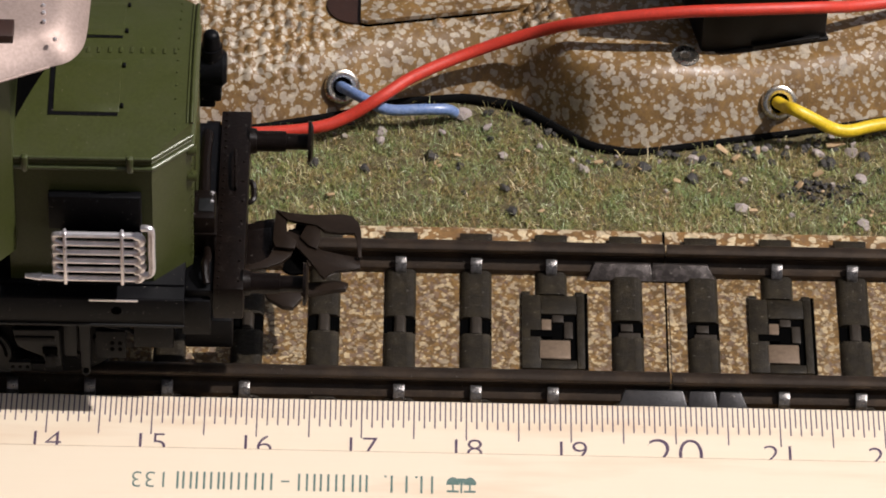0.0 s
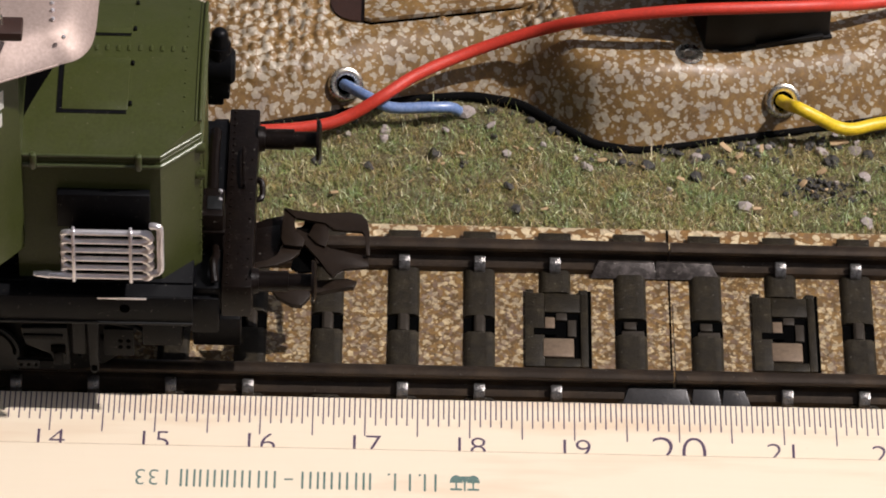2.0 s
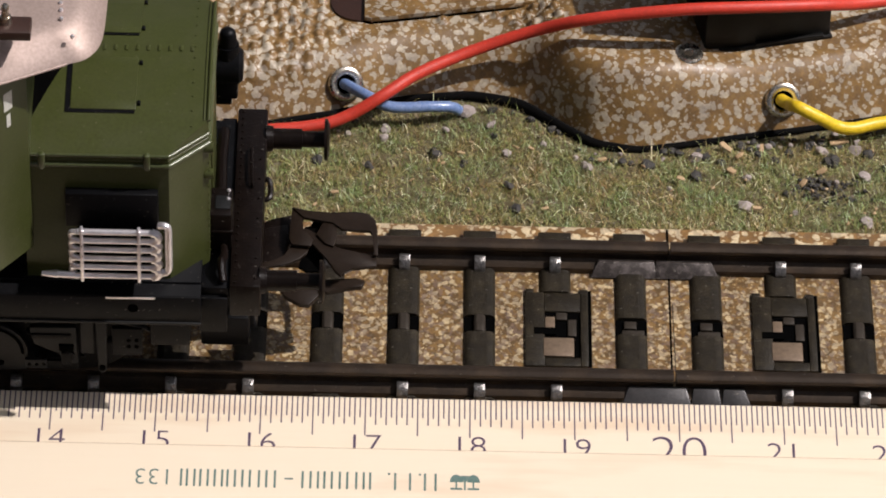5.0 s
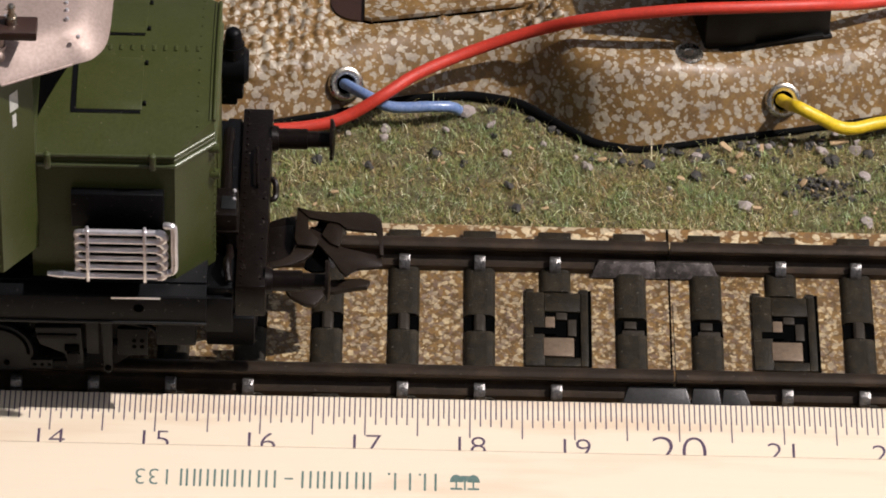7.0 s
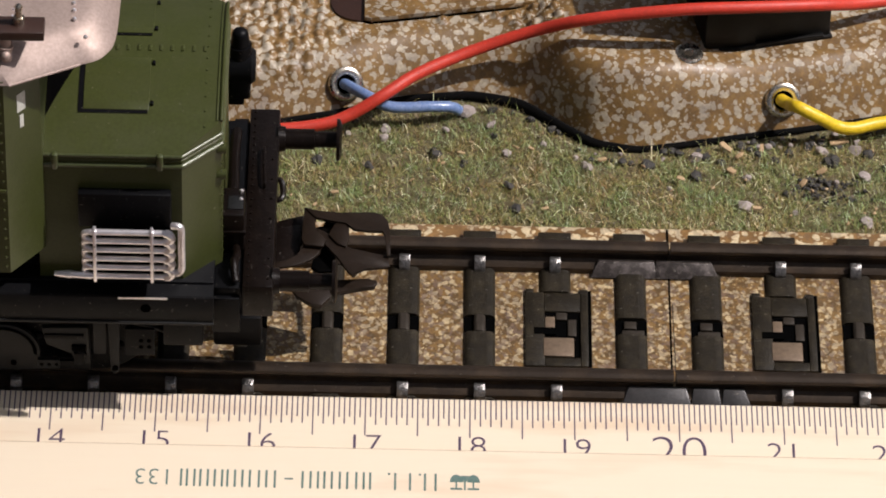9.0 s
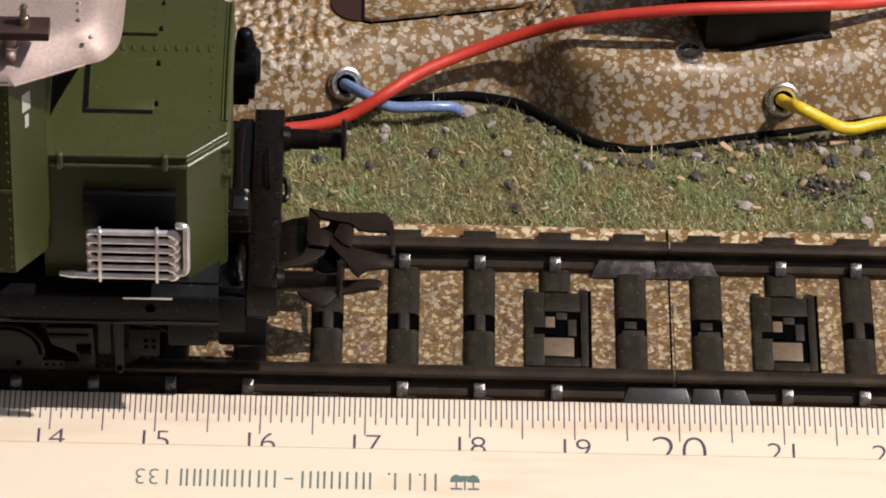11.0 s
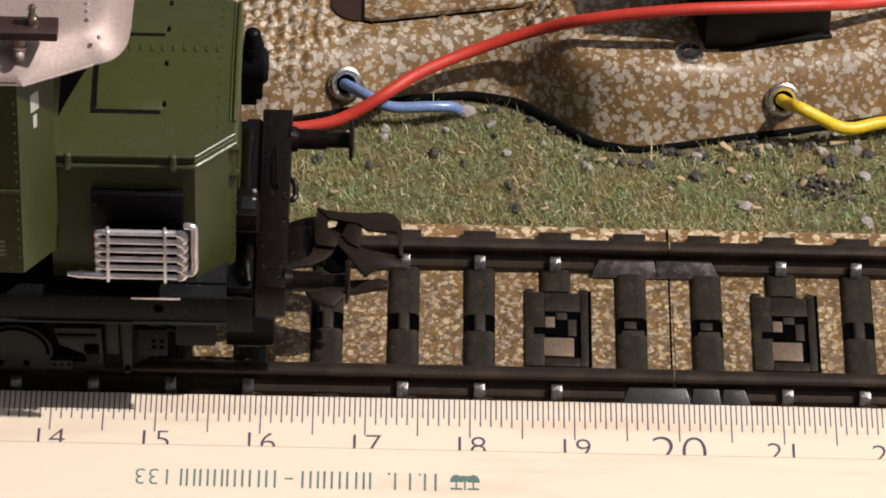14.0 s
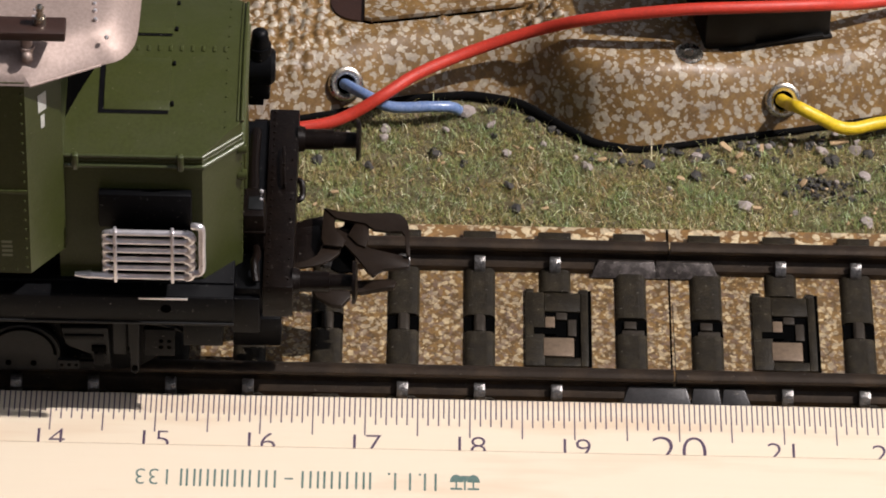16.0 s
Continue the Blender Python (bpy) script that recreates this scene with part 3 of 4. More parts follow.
def stone(name, x, y, r, material, label, group):
    bm = B()
    bmesh.ops.create_icosphere(bm, subdivisions=2, radius=r * 0.88)
    s = random.uniform(0, 100)
    for v in bm.verts:
        v.co *= 0.95 + 0.72 * noise.noise(v.co / r * 0.9 + Vector((s, 0, 0))) + 0.34 * noise.noise(v.co / r * 2.2 + Vector((0, s, 0)))
        v.co.z *= 0.8
    z = float(soil_height(np.array(x), np.array(y))) + 0.12 * r + random.uniform(0.12, 0.4)
    bmesh.ops.translate(bm, verts=bm.verts, vec=(x, y, z))
    ob = part(name, bm, material, None, origin=(x, y, z), smooth=0.42)
    return tagged(ob, label, "pebble", group)


def build_litter():
    dark, pale, chips = "small dark grey pebble lying in the grass", "small pale pinkish grey pebble in the grass", "tan wood chip lying in the grass"
    for x, y, r in ((5.0, 17.6, 0.72), (4.3, 21.5, 0.55), (-9.8, 24.6, 0.6), (-3.1, 27.1, 0.66), (-15.0, 25.4, 0.66), (-22.5, 25.8, 0.6), (-0.2, 25.4, 0.5),
                    (2.9, 30.3, 0.45), (16.0, 26.4, 0.55), (18.4, 25.6, 0.85), (23.5, 24.0, 0.75), (24.5, 27.3, 0.6), (26.1, 26.6, 0.5), (31.6, 27.2, 0.6), (33.0, 28.6, 0.6),
                    (35.0, 29.6, 0.6), (37.3, 27.2, 0.9), (41.2, 28.6, 0.7), (42.6, 26.2, 0.5), (32.4, 21.4, 0.4), (0.2, 20.9, 0.35), (38.0, 29.8, 0.6), (36.4, 30.2, 0.55)):
        stone("dark_pebble", x, y, r, DARK_STONE, dark, "dark pebbles")
    for x, y, r in ((0.2, 34.0, 1.0), (-8.2, 31.2, 0.75), (-8.3, 29.6, 0.55), (-12.0, 30.2, 0.5), (4.2, 27.3, 0.5), (11.2, 26.8, 0.42), (12.3, 25.1, 0.62), (8.0, 29.2, 0.4),
                    (23.4, 27.2, 0.8), (28.2, 18.9, 0.85), (40.4, 16.6, 0.8), (36.4, 28.8, 0.7), (39.9, 29.3, 0.75), (31.0, 29.6, 0.5), (28.6, 23.9, 0.55), (40.6, 24.6, 0.7),
                    (-2.0, 31.0, 0.4), (2.6, 32.0, 0.55), (20.6, 22.0, 0.4), (33.2, 18.2, 0.35), (37.6, 23.6, 0.4)):
        stone("pale_pebble", x, y, r, PALE_STONE, pale, "pale pebbles")
    for i in range(110):
        x, y = random.gauss(36, 1.9), random.gauss(22.4, 1.5)
        stone("dark_pebble", x, y, random.uniform(0.1, 0.3), DARK_STONE, dark, "dark pebbles")
    for i in range(58):
        x = random.uniform(-20, 44) if i < 30 else random.uniform(20, 44)
        y = float(edge(x)) - abs(random.gauss(0.9, 0.9)) - 0.5
        if random.random() < 0.7:
            stone("dark_pebble", x, y, random.uniform(0.25, 0.55), DARK_STONE, dark, "dark pebbles")
        else:
            stone("pale_pebble", x, y, random.uniform(0.18, 0.38), PALE_STONE, pale, "pale pebbles")

    def chip(x, y, long, wide, turn):
        long, wide = long * 0.8, wide * 0.8
        z = float(soil_height(np.array(x), np.array(y))) + random.uniform(0.45, 0.85)
        bm = B()
        prism(bm, [(-long, -wide), (-long * 0.3, -wide * 1.2), (long, -wide * 0.5), (long * 0.8, wide), (-long * 0.9, wide * 0.8)], "z", -0.1, 0.1, 0.03)
        m = Euler((random.uniform(-0.5, 0.5), random.uniform(-0.4, 0.4), turn)).to_matrix().to_4x4()
        bmesh.ops.transform(bm, matrix=Matrix.Translation((x, y, z)) @ m, verts=bm.verts)
        tagged(part("wood_chip", bm, CHIP, None, origin=(x, y, z)), chips, "wood chip", "wood chips")
    for x, y, long, wide, turn in ((26.6, 28.7, 0.95, 0.4, -0.7), (27.9, 27.6, 0.7, 0.3, 0.8), (30.2, 28.6, 0.7, 0.28, 1.4), (27.0, 24.7, 0.6, 0.4, -0.9), (34.2, 23.1, 0.6, 0.4, 0.7),
                                   (21.8, 23.0, 0.55, 0.25, -0.3), (13.9, 26.3, 0.6, 0.35, 0.2), (29.3, 18.1, 0.6, 0.22, 0.1), (38.2, 30.1, 1.3, 0.42, 0.25), (5.1, 28.0, 0.5, 0.2, -0.9),
                                   (6.7, 27.8, 0.4, 0.22, -0.6), (-0.4, 27.0, 0.5, 0.15, 0.1), (-13.2, 19.6, 0.6, 0.3, 0.5), (36.2, 25.2, 0.7, 0.4, 0.2), (8.0, 17.5, 0.5, 0.2, 0.2)):
        chip(x, y, long, wide, turn)
    for i in range(34):
        x = random.uniform(-18, 44) if i < 20 else random.uniform(18, 44)
        chip(x, random.uniform(14.5, float(edge(x)) - 1.0), random.uniform(0.15, 0.4), random.uniform(0.07, 0.16), random.uniform(0, 6.3))


# ---------------------------------------------------------------- cables and the black box
def build_cables():
    red = [(-60, 26, -5.0), (-40, 28, -5.0), (-22.1, 28.8, -4.6), (-15.2, 29.5, -4.3), (-11.8, 30.45, -3.6), (-8.4, 31.8, -2.0), (-5.0, 34.5, -1.4), (0.5, 37.3, -0.6), (6.8, 38.1, 1.6), (12.5, 36.9, 4.4),
           (21.4, 36.5, 6.2), (28.9, 37.3, 6.1), (35.8, 39.4, 4.8), (42.7, 43.3, 2.2), (60, 50, 0.2), (100, 60, 0.0)]
    ob = part("red_cable", tube(B(), smooth_line(red, 12), 0.63, 14), RED, None, origin=(21, 37.7, -1))
    tagged(ob, "bright red plastic cable lying over the tin bed", "cable", "layout cables")
    def out_of(k, *rest):
        """A line that comes out of an eyelet, square to the tin, and goes on."""
        x, y = EYELETS[k]
        n, at = slope_normal(x, y), Vector((x, y, ground_height(x, y)))
        return smooth_line([at - n * 1.5 + Vector((-0.4, 0.3, 0)), at + n * 0.1 + Vector((-0.1, 0, 0)), at + n * 1.0 + Vector((0.5, -0.5, 0)), *rest], 12)
    blue = out_of(0, (-10.0, 32.8, -3.1), (-7.6, 31.9, -3.7), (-3.7, 32.4, -4.0), (-1.6, 33.0, -4.5), (-0.7, 33.5, -5.4))
    ob = part("blue_cable", tube(B(), blue, 0.58, 14), BLUE, None, origin=(-7, 33, -5))
    tagged(ob, "pale blue plastic cable coming out of an eyelet", "cable", "layout cables")
    yellow = out_of(1, (33.8, 30.8, -1.6), (36.0, 30.4, -2.6), (37.9, 30.6, -3.9), (39.7, 30.8, -4.3), (43.0, 32.1, -4.5), (52, 34, -4.6), (64, 37, -5))
    ob = part("yellow_cable", tube(B(), yellow, 0.66, 14), YELLOW, None, origin=(38, 30, -5))
    tagged(ob, "yellow plastic cable coming out of an eyelet", "cable", "layout cables")


def build_box():
    case = thing("black_box", (30, 43, -0.7), "black plastic switch box standing on the tin bed", "switch box")
    m = Matrix.Translation((24.4, 37.1, 0.7)) @ Matrix.Rotation(0.235, 4, "Z")

    def put(bm):
        bmesh.ops.transform(bm, matrix=m, verts=bm.verts)
        return bm
    part("body", put(box(B(), 0, 13.4, 0.3, 14, -1.3, 17.5, 0.25)), BOX, case)
    part("flange", put(box(B(), -0.1, 13.6, 0, 14.2, -1.4, -0.7, 0.15)), BOX, case)
    part("lip", put(box(B(), 5.4, 12.6, -0.15, 0.4, -0.65, -0.3, 0.08)), BOX, case)


# ---------------------------------------------------------------- the ruler
def text_mesh(body, size, wide):
    curve = bpy.data.curves.new("text", "FONT")
    curve.body, curve.size, curve.align_x = body, size, "CENTER"
    curve.extrude = 0.02
    curve.offset = -0.022 * size if size > 5 else -0.014 * size
    ob = bpy.data.objects.new("text", curve)
    scene.collection.objects.link(ob)
    bpy.context.view_layer.update()
    me = bpy.data.meshes.new_from_object(ob.evaluated_get(bpy.context.evaluated_depsgraph_get()))
    bpy.data.objects.remove(ob)
    bm = B()
    bm.from_mesh(me)
    bmesh.ops.scale(bm, vec=(wide, 1, 1), verts=bm.verts)
    return bm


def build_ruler():
    ruler = thing("ruler", (0, -25, -10), "pale boxwood scale ruler with dark millimetre marks beside the track", "ruler")
    # section across: a thin graduated edge, a step, then the body
    part("graduated_edge", prism(B(), [(-12.58, -2.62), (-12.58, -1.7), (-12.68, -1.6), (-22, -1.6), (-22, -10), (-19.6, -10), (-14.4, -2.62)], "x", -170, 130), BOXWOOD, ruler)
    part("body", prism(B(), [(-21.05, -1.75), (-21.05, -0.12), (-21.2, 0.0), (-30.5, 0.0), (-33, -2.5), (-34, -10), (-22.0, -10)], "x", -170, 130), BOXWOOD, ruler)
    part("groove", box(B(), -170, 130, -21.08, -21.02, -0.9, -0.1), CHIP, ruler, "fine reddish line along the step")
    x17 = -9.473
    bm = B()
    for k in range(-300, 261):
        x = x17 + k * 0.5
        end = -17.8 if k % 10 == 0 else -16.3 if k % 2 == 0 else -15.3
        end += random.uniform(-0.06, 0.06)
        w = 0.065
        v = [bm.verts.new(p) for p in ((x - w, end, -1.594), (x + w, end, -1.594), (x + w, -12.7, -1.594), (x - w, -12.7, -1.594))]
        bm.faces.new(v)
    tagged(part("scale_mark", bm, INK, ruler, "dark millimetre scale marks"), kind="stuff")
    for cm in range(11, 24):
        big = cm == 20
        bm = text_mesh(str(cm), 6.2 if big else 3.6, 0.93 if big else 0.98)
        x = x17 + (cm - 17) * 10
        top = -16.8 if big else -17.6
        bmesh.ops.translate(bm, verts=bm.verts, vec=(x - 0.08, top - (6.2 if big else 3.5) * 0.72, -1.6))
        part("numeral", bm, INK, ruler, "dark printed numeral")
    # the maker's line stands upside down: plain bars in place of its letters
    for start, widths in ((-26.7, (0.75, 0.75, 0.85, 0.7, 0.9, 1.05, 1.0)), (-15.3, (0.95, 0.8, 0.95, 1.05, 0.8)), (-6.6, (1.6,)), (-3.8, (1.2,))):
        lx = start
        for wide in widths:
            for x0 in (0.0, wide - 0.2):
                part("letter_bar", box(B(), lx + x0, lx + x0 + 0.2, -26.55, -24.3, 0.0, 0.02), TEAL, ruler)
            lx += wide + 0.5
    for x0, x1, y0, y1 in ((-16.9, -16.1, -25.45, -25.25), (-7.2, -6.98, -24.55, -24.33), (-4.3, -4.08, -24.55, -24.33)):
        part("letter_bar", box(B(), x0, x1, y0, y1, 0.0, 0.02), TEAL, ruler)
    bm = text_mesh("133", 3.0, 0.85)
    bmesh.ops.rotate(bm, cent=(0, 0, 0), matrix=Matrix.Rotation(math.pi, 3, "Z"), verts=bm.verts)
    bmesh.ops.translate(bm, verts=bm.verts, vec=(-29.2, -24.4, 0.0))
    part("numeral", bm, TEAL, ruler, "faded teal numeral")
    bm = B()
    for side in (-1, 1):
        x = 0.05 + side * 0.8
        prism(bm, [(x + 0.62 * math.cos(math.pi * k / 8), -25.35 + 1.0 * math.sin(math.pi * k / 8)) for k in range(9)], "z", 0.0, 0.02)
        box(bm, x - 0.55, x + 0.55, -26.35, -26.1, 0, 0.02)
        box(bm, x - 0.08, x + 0.08, -26.1, -25.35, 0, 0.02)
    prism(bm, [(-0.35, -24.5), (0.45, -24.5), (0.05, -25.6)], "z", 0, 0.02)
    box(bm, -0.03, 0.13, -26.4, -25.4, 0, 0.025)
    part("emblem", bm, TEAL, ruler, "small teal balance emblem as plain shapes")


# ---------------------------------------------------------------- the locomotive
def build_locomotive():
    loco = thing("locomotive", (-35, YC, 0), "dark green model electric locomotive with silver roof on the track", "model locomotive")

    # hood with chamfered corners and a cambered top
    half, x_end, x_cut, y_cut = 11.75, -21.35, -24.9, 8.4

    def hood_end(d, inset=0.0):
        d = abs(d)
        return x_end - inset if d <= y_cut else x_end - inset + (x_cut - x_end) * (d - y_cut) / (half - y_cut)
    bm = B()
    outline = [(-38.3, YC - half), (x_cut, YC - half), (x_end, YC - y_cut), (x_end, YC + y_cut), (x_cut, YC + half), (-38.3, YC + half)]
    prism(bm, outline, "z", 12.8, 29.1)
    rows = []
    for k in range(41):
        d = -half + 2 * half * k / 40
        z = 29.15 + 2.6 * (1 - abs(d / half) ** 2.2)
        rows.append([bm.verts.new((x, YC + d, z)) for x in (-38.3, -30, hood_end(d) - 0.02)])
    for a, b in zip(rows, rows[1:]):
        for j in range(2):
            bm.faces.new((a[j], a[j + 1], b[j + 1], b[j]))
    skirt = [bm.verts.new((r[2].co.x, r[2].co.y, 28.9)) for r in rows]
    for k in range(40):
        bm.faces.new((rows[k][2], rows[k + 1][2], skirt[k + 1], skirt[k]))
    hood = part("hood", bm, GREEN, loco, smooth=0.35)

    def belt(z, out, r, material=BEAD):
        line = [(-38.2, YC - half - out), (x_cut + out * 0.4, YC - half - out), (x_end + out, YC - y_cut - out * 0.4), (x_end + out, YC + y_cut + out * 0.4), (x_cut, YC + half + out), (-38.2, YC + half + out)]
        bm = B()
        for a, b in zip(line, line[1:]):
            cyl(bm, (*a, z), (*b, z), r, r, 18)
            ball(bm, (*b, z), r, 10)
        part("beading", bm, material, hood)
    belt(27.8, 0.05, 0.24)
    belt(28.95, 0.0, 0.18)
    belt(28.4, -0.03, 0.1, GREEN)
    for x in (-36.6, -26.9):
        part("latch", box(B(), x - 0.32, x + 0.32, YC - half - 0.5, YC - half + 0.2, 27.4, 29.3, 0.25), BEAD, hood)

    def top(y):
        d = (y - YC) / half
        return 29.15 + 2.6 * (1 - abs(d) ** 2.2)

    def curved(y0, y1, low, high):
        ys = [y0 + (y1 - y0) * k / 6 for k in range(7)]
        return [(y, top(y) + low) for y in ys] + [(y, top(y) + high) for y in ys[::-1]]

    def hatch(y0, y1):
        lid = part("hatch", prism(B(), curved(y0, y1, -0.2, 0.14), "x", -34.15, -28.1, 0.05), GREEN, hood)
        bm = prism(B(), curved(y0 - 0.34, y0 + 0.02, -0.2, 0.07), "x", -34.65, -28.2)
        prism(bm, curved(y0, y1, -0.2, 0.07), "x", -34.65, -34.13)
        part("gap", bm, BLACK, lid)
        for y in (y0 + 0.7, y1 - 0.7):
            part("hinge", cyl(B(), (-27.85, y - 0.22, top(y) + 0.1), (-27.85, y + 0.22, top(y) + 0.1), 0.18, 0.18, 10), BLACK, lid)
    hatch(-8.45, -2.2)
    hatch(1.4, 7.6)
    bm = B()
    for k in range(15):
        box(bm, -37.6 + k * 1.02, -37.3 + k * 1.02, -1.1, -0.3, top(-0.6) - 0.1, top(-0.6) + 0.12, 0.06)
    for k in range(12):
        ball(bm, (-22.9, YC - 9 + k * 1.6, top(YC - 9 + k * 1.6)), 0.12, 6)
        ball(bm, (x_end + 0.02, YC - 8.6, 14.5 + k * 1.0), 0.11, 6)
    tagged(part("rivets", bm, GREEN, hood), kind="stuff")
    for out, r in ((0.0, 0.2), (-0.4, 0.1)):
        line = [(x_end + out, YC - y_cut + 2 * y_cut * k / 16) for k in range(17)]
        part("beading", tube(B(), [(x, y, top(y) + 0.02) for x, y in line], r, 12), GREEN, hood)
    # black sheet painting the shadow on the hood where it meets the cab
    bm = B()
    rows = []
    for k in range(33):
        d = -8.6 + 17.2 * k / 32
        reach = -37.75 + 2.75 * min(1, (8.6 - abs(d)) / 6.4)
        y = YC + d
        rows.append([bm.verts.new(p) for p in ((-38.3, y, top(y) - 0.1), (-38.3, y, top(y) + 0.06), (reach, y, top(y) + 0.06), (reach, y, top(y) - 0.1))])
    for a, b in zip(rows, rows[1:]):
        for j in range(3):
            bm.faces.new((a[j], a[j + 1], b[j + 1], b[j]))
    part("pivot_bay", bm, HOLLOW_SHADE, hood, "black sheet standing in for the shadow on the hood beside the cab")
    # front face door and hand rail
    part("front_door", box(B(), x_end - 0.1, x_end + 0.18, YC - 4, YC + 4, 14.5, 26, 0.1), GREEN, hood)

    # radiator on the hood's side
    cooler = part("cooler_box", box(B(), -34.5, -25.9, -13.6, -12.6, 20.8, 24.9, 0.15), BLACK, loco, "black louvre box above the cooling pipes")
    bm = B()
    for k in range(3):
        ball(bm, (-33 + k * 3, -13.62, 24.4), 0.12, 6)
    part("rivets", bm, BLACK, cooler)
    # block behind the pipes, coloured near-black as the shade between them
    part("cooler_back", box(B(), -33.4, -25.9, -15.45, -12.6, 16.3, 20.7, 0.1), HOLLOW_SHADE, loco)
    levels = [22.3 - 1.1 * k for k in range(6)]
    for k, z in enumerate(levels):
        part("cooling_pipe", tube(B(), [(-33.3, -15.90, z), (-26.4, -15.90, z)], 0.3, 10), STEEL, loco)
        if k < 5:
            bend = [(-26.4, -15.90, z), (-25.95, -16.00, z - 0.12), (-25.75, -16.05, z - 0.5), (-26.0, -16.00, z - 0.95), (-26.4, -15.90, z - 1.1)]
            part("pipe_bend", tube(B(), smooth_line(bend, 5), 0.4, 8), STEEL, loco)
            bend = [(-33.3, -15.90, z), (-33.8, -15.75, z - 0.2), (-33.9, -15.70, z - 0.55), (-33.8, -15.75, z - 0.9), (-33.3, -15.90, z - 1.1)]
            part("pipe_bend", tube(B(), smooth_line(bend, 5), 0.28, 8), STEEL, loco)
    for x in (-32.9, -27.6):
        part("pipe_clamp", box(B(), x - 0.16, x + 0.16, -16.35, -15.5, 16.3, 22.75, 0.12), STEEL, loco)
    part("outlet_pipe", tube(B(), [(-36.7, -15.95, 17.00), (-35.2, -15.95, 16.95), (-35.15, -15.95, 16.95), (-33.2, -15.95, 16.80)], [0.22, 0.42, 0.34, 0.34], 10), STEEL, loco, "bright outlet pipe")
    grip = smooth_line([(-25.7, -15.95, 23.30), (-25.2, -16.15, 23.45), (-24.85, -16.15, 23.00), (-24.85, -16.15, 20.50), (-24.85, -16.15, 18.20), (-25.2, -16.15, 17.60), (-25.8, -15.95, 17.30)], 6)
    part("supply_pipe", tube(B(), grip, 0.34, 10), STEEL, loco, "bright supply pipe")

    # running board and side frame
    frame_side = part("running_board", box(B(), -80, -22.0, YC - 13.85, YC + 13.85, 12.7, 13.3, 0.12), BLACK, loco)
    part("deck", box(B(), -80, -22.0, YC - 12.2, YC + 12.2, 13.2, 13.6, 0.15), BLACK, loco)
    valance = part("side_frame", box(B(), -80, -22.0, -14.9, -14.2, 9.9, 13.2, 0.12), BLACK, loco)
    part("side_frame", box(B(), -80, -22.0, 12.3, 13.0, 9.9, 13.2, 0.12), BLACK, loco)
    part("slot_plate", box(B(), -30.9, -26.3, -14.97, -14.85, 12.95, 13.14), STEEL, valance, "bright strip along the side frame's top")
    part("hole", cyl(B(), (-28.35, -14.95, 11.75), (-28.35, -14.85, 11.75), 0.5, 0.5, 14), HOLLOW_SHADE, valance)
    part("frame_lip", box(B(), -80, -22.0, -15.05, -14.8, 9.75, 10.05, 0.08), GREY, valance)
    part("step_box", box(B(), -26.9, -23.1, -12.9, -11.2, 5.0, 8.4, 0.2), BLACK, loco)
    part("under_tray", box(B(), -80, -27.5, YC - 10, YC + 10, 7.2, 12.3, 0.3), BLACK, loco)
    part("floor_pan", box(B(), -80, -22.2, YC - 13.4, YC + 13.4, 10.1, 12.7, 0.1), BLACK, loco)
    part("end_plate", box(B(), -22.1, -19.4, YC - 11.6, YC + 12.2, 10.8, 12.4, 0.2), BLACK, loco)
    part("end_step", box(B(), -22.3, -19.6, -13.0, -12.3, 7.0, 11.4, 0.15), BLACK, loco)

    # buffer beam
    beam = part("buffer_beam", box(B(), -19.4, -16.5, YC - 11.9, YC + 13.4, 9.0, 12.9, 0.18), DARK, loco, "dark oiled buffer beam with rivets")
    bm = B()
    for k in range(26):
        ball(bm, (-18.9, YC - 11.4 + k * 0.97, 12.92), 0.14, 6)
    for k in range(7):
        ball(bm, (-17.0, YC + 6 - k * 2.8, 12.92), 0.14, 6)
    tagged(part("rivets", bm, DARK, beam), kind="stuff")
    part("hand_rail", tube(B(), smooth_line([(-17.9, 6.2, 12.9), (-17.9, 6.0, 13.5), (-17.8, 3.5, 13.6), (-17.7, 1.2, 13.5), (-17.7, 1.0, 12.9)], 5), 0.16, 8), DARK, beam)
    part("hose_hook", tube(B(), smooth_line([(-16.8, 3.7, 11.6), (-16.2, 3.6, 11.5), (-16.0, 3.0, 11.2), (-16.05, 1.8, 10.9), (-16.8, 1.5, 10.8)], 5), 0.3, 8), DARK, beam)
    for y, z in ((9.1, 12.0), (-10.9, 11.9)):
        bm = B()
        cyl(bm, (-16.6, y, z), (-15.9, y, z), 1.35, 1.2, 20)
        cyl(bm, (-16.2, y, z), (-13.1, y, z), 1.02, 1.02, 20)
        cyl(bm, (-13.1, y, z), (-10.9, y, z), 0.8, 0.8, 20)
        buffer = part("buffer", bm, DARK, loco, "dark buffer with a round plate")
        bm = cyl(B(), (-10.95, y, z), (-10.65, y, z), 2.05, 2.05, 28)
        cyl(bm, (-10.65, y, z), (-10.45, y, z), 2.05, 1.5, 28)
        part("buffer_plate", bm, DARK, buffer)

    # lamp and valves on the end platform
    bm = B()
    y = 9.6
    cyl(bm, (-21.6, y, 20.9), (-19.2, y, 20.9), 1.7, 1.8, 22)
    cyl(bm, (-19.2, y, 20.9), (-18.8, y, 20.9), 1.8, 1.45, 22)
    cyl(bm, (-20.3, y, 22.0), (-20.3, y, 23.6), 1.15, 1.1, 18)
    cyl(bm, (-20.3, y, 23.6), (-20.3, y, 24.9), 0.95, 0.8, 18)
    ball(bm, (-20.3, y, 24.9), 0.8, 12, (1, 1, 0.7))
    box(bm, -21.5, -19.3, y - 1.3, y + 1.3, 17.6, 20.0, 0.25)
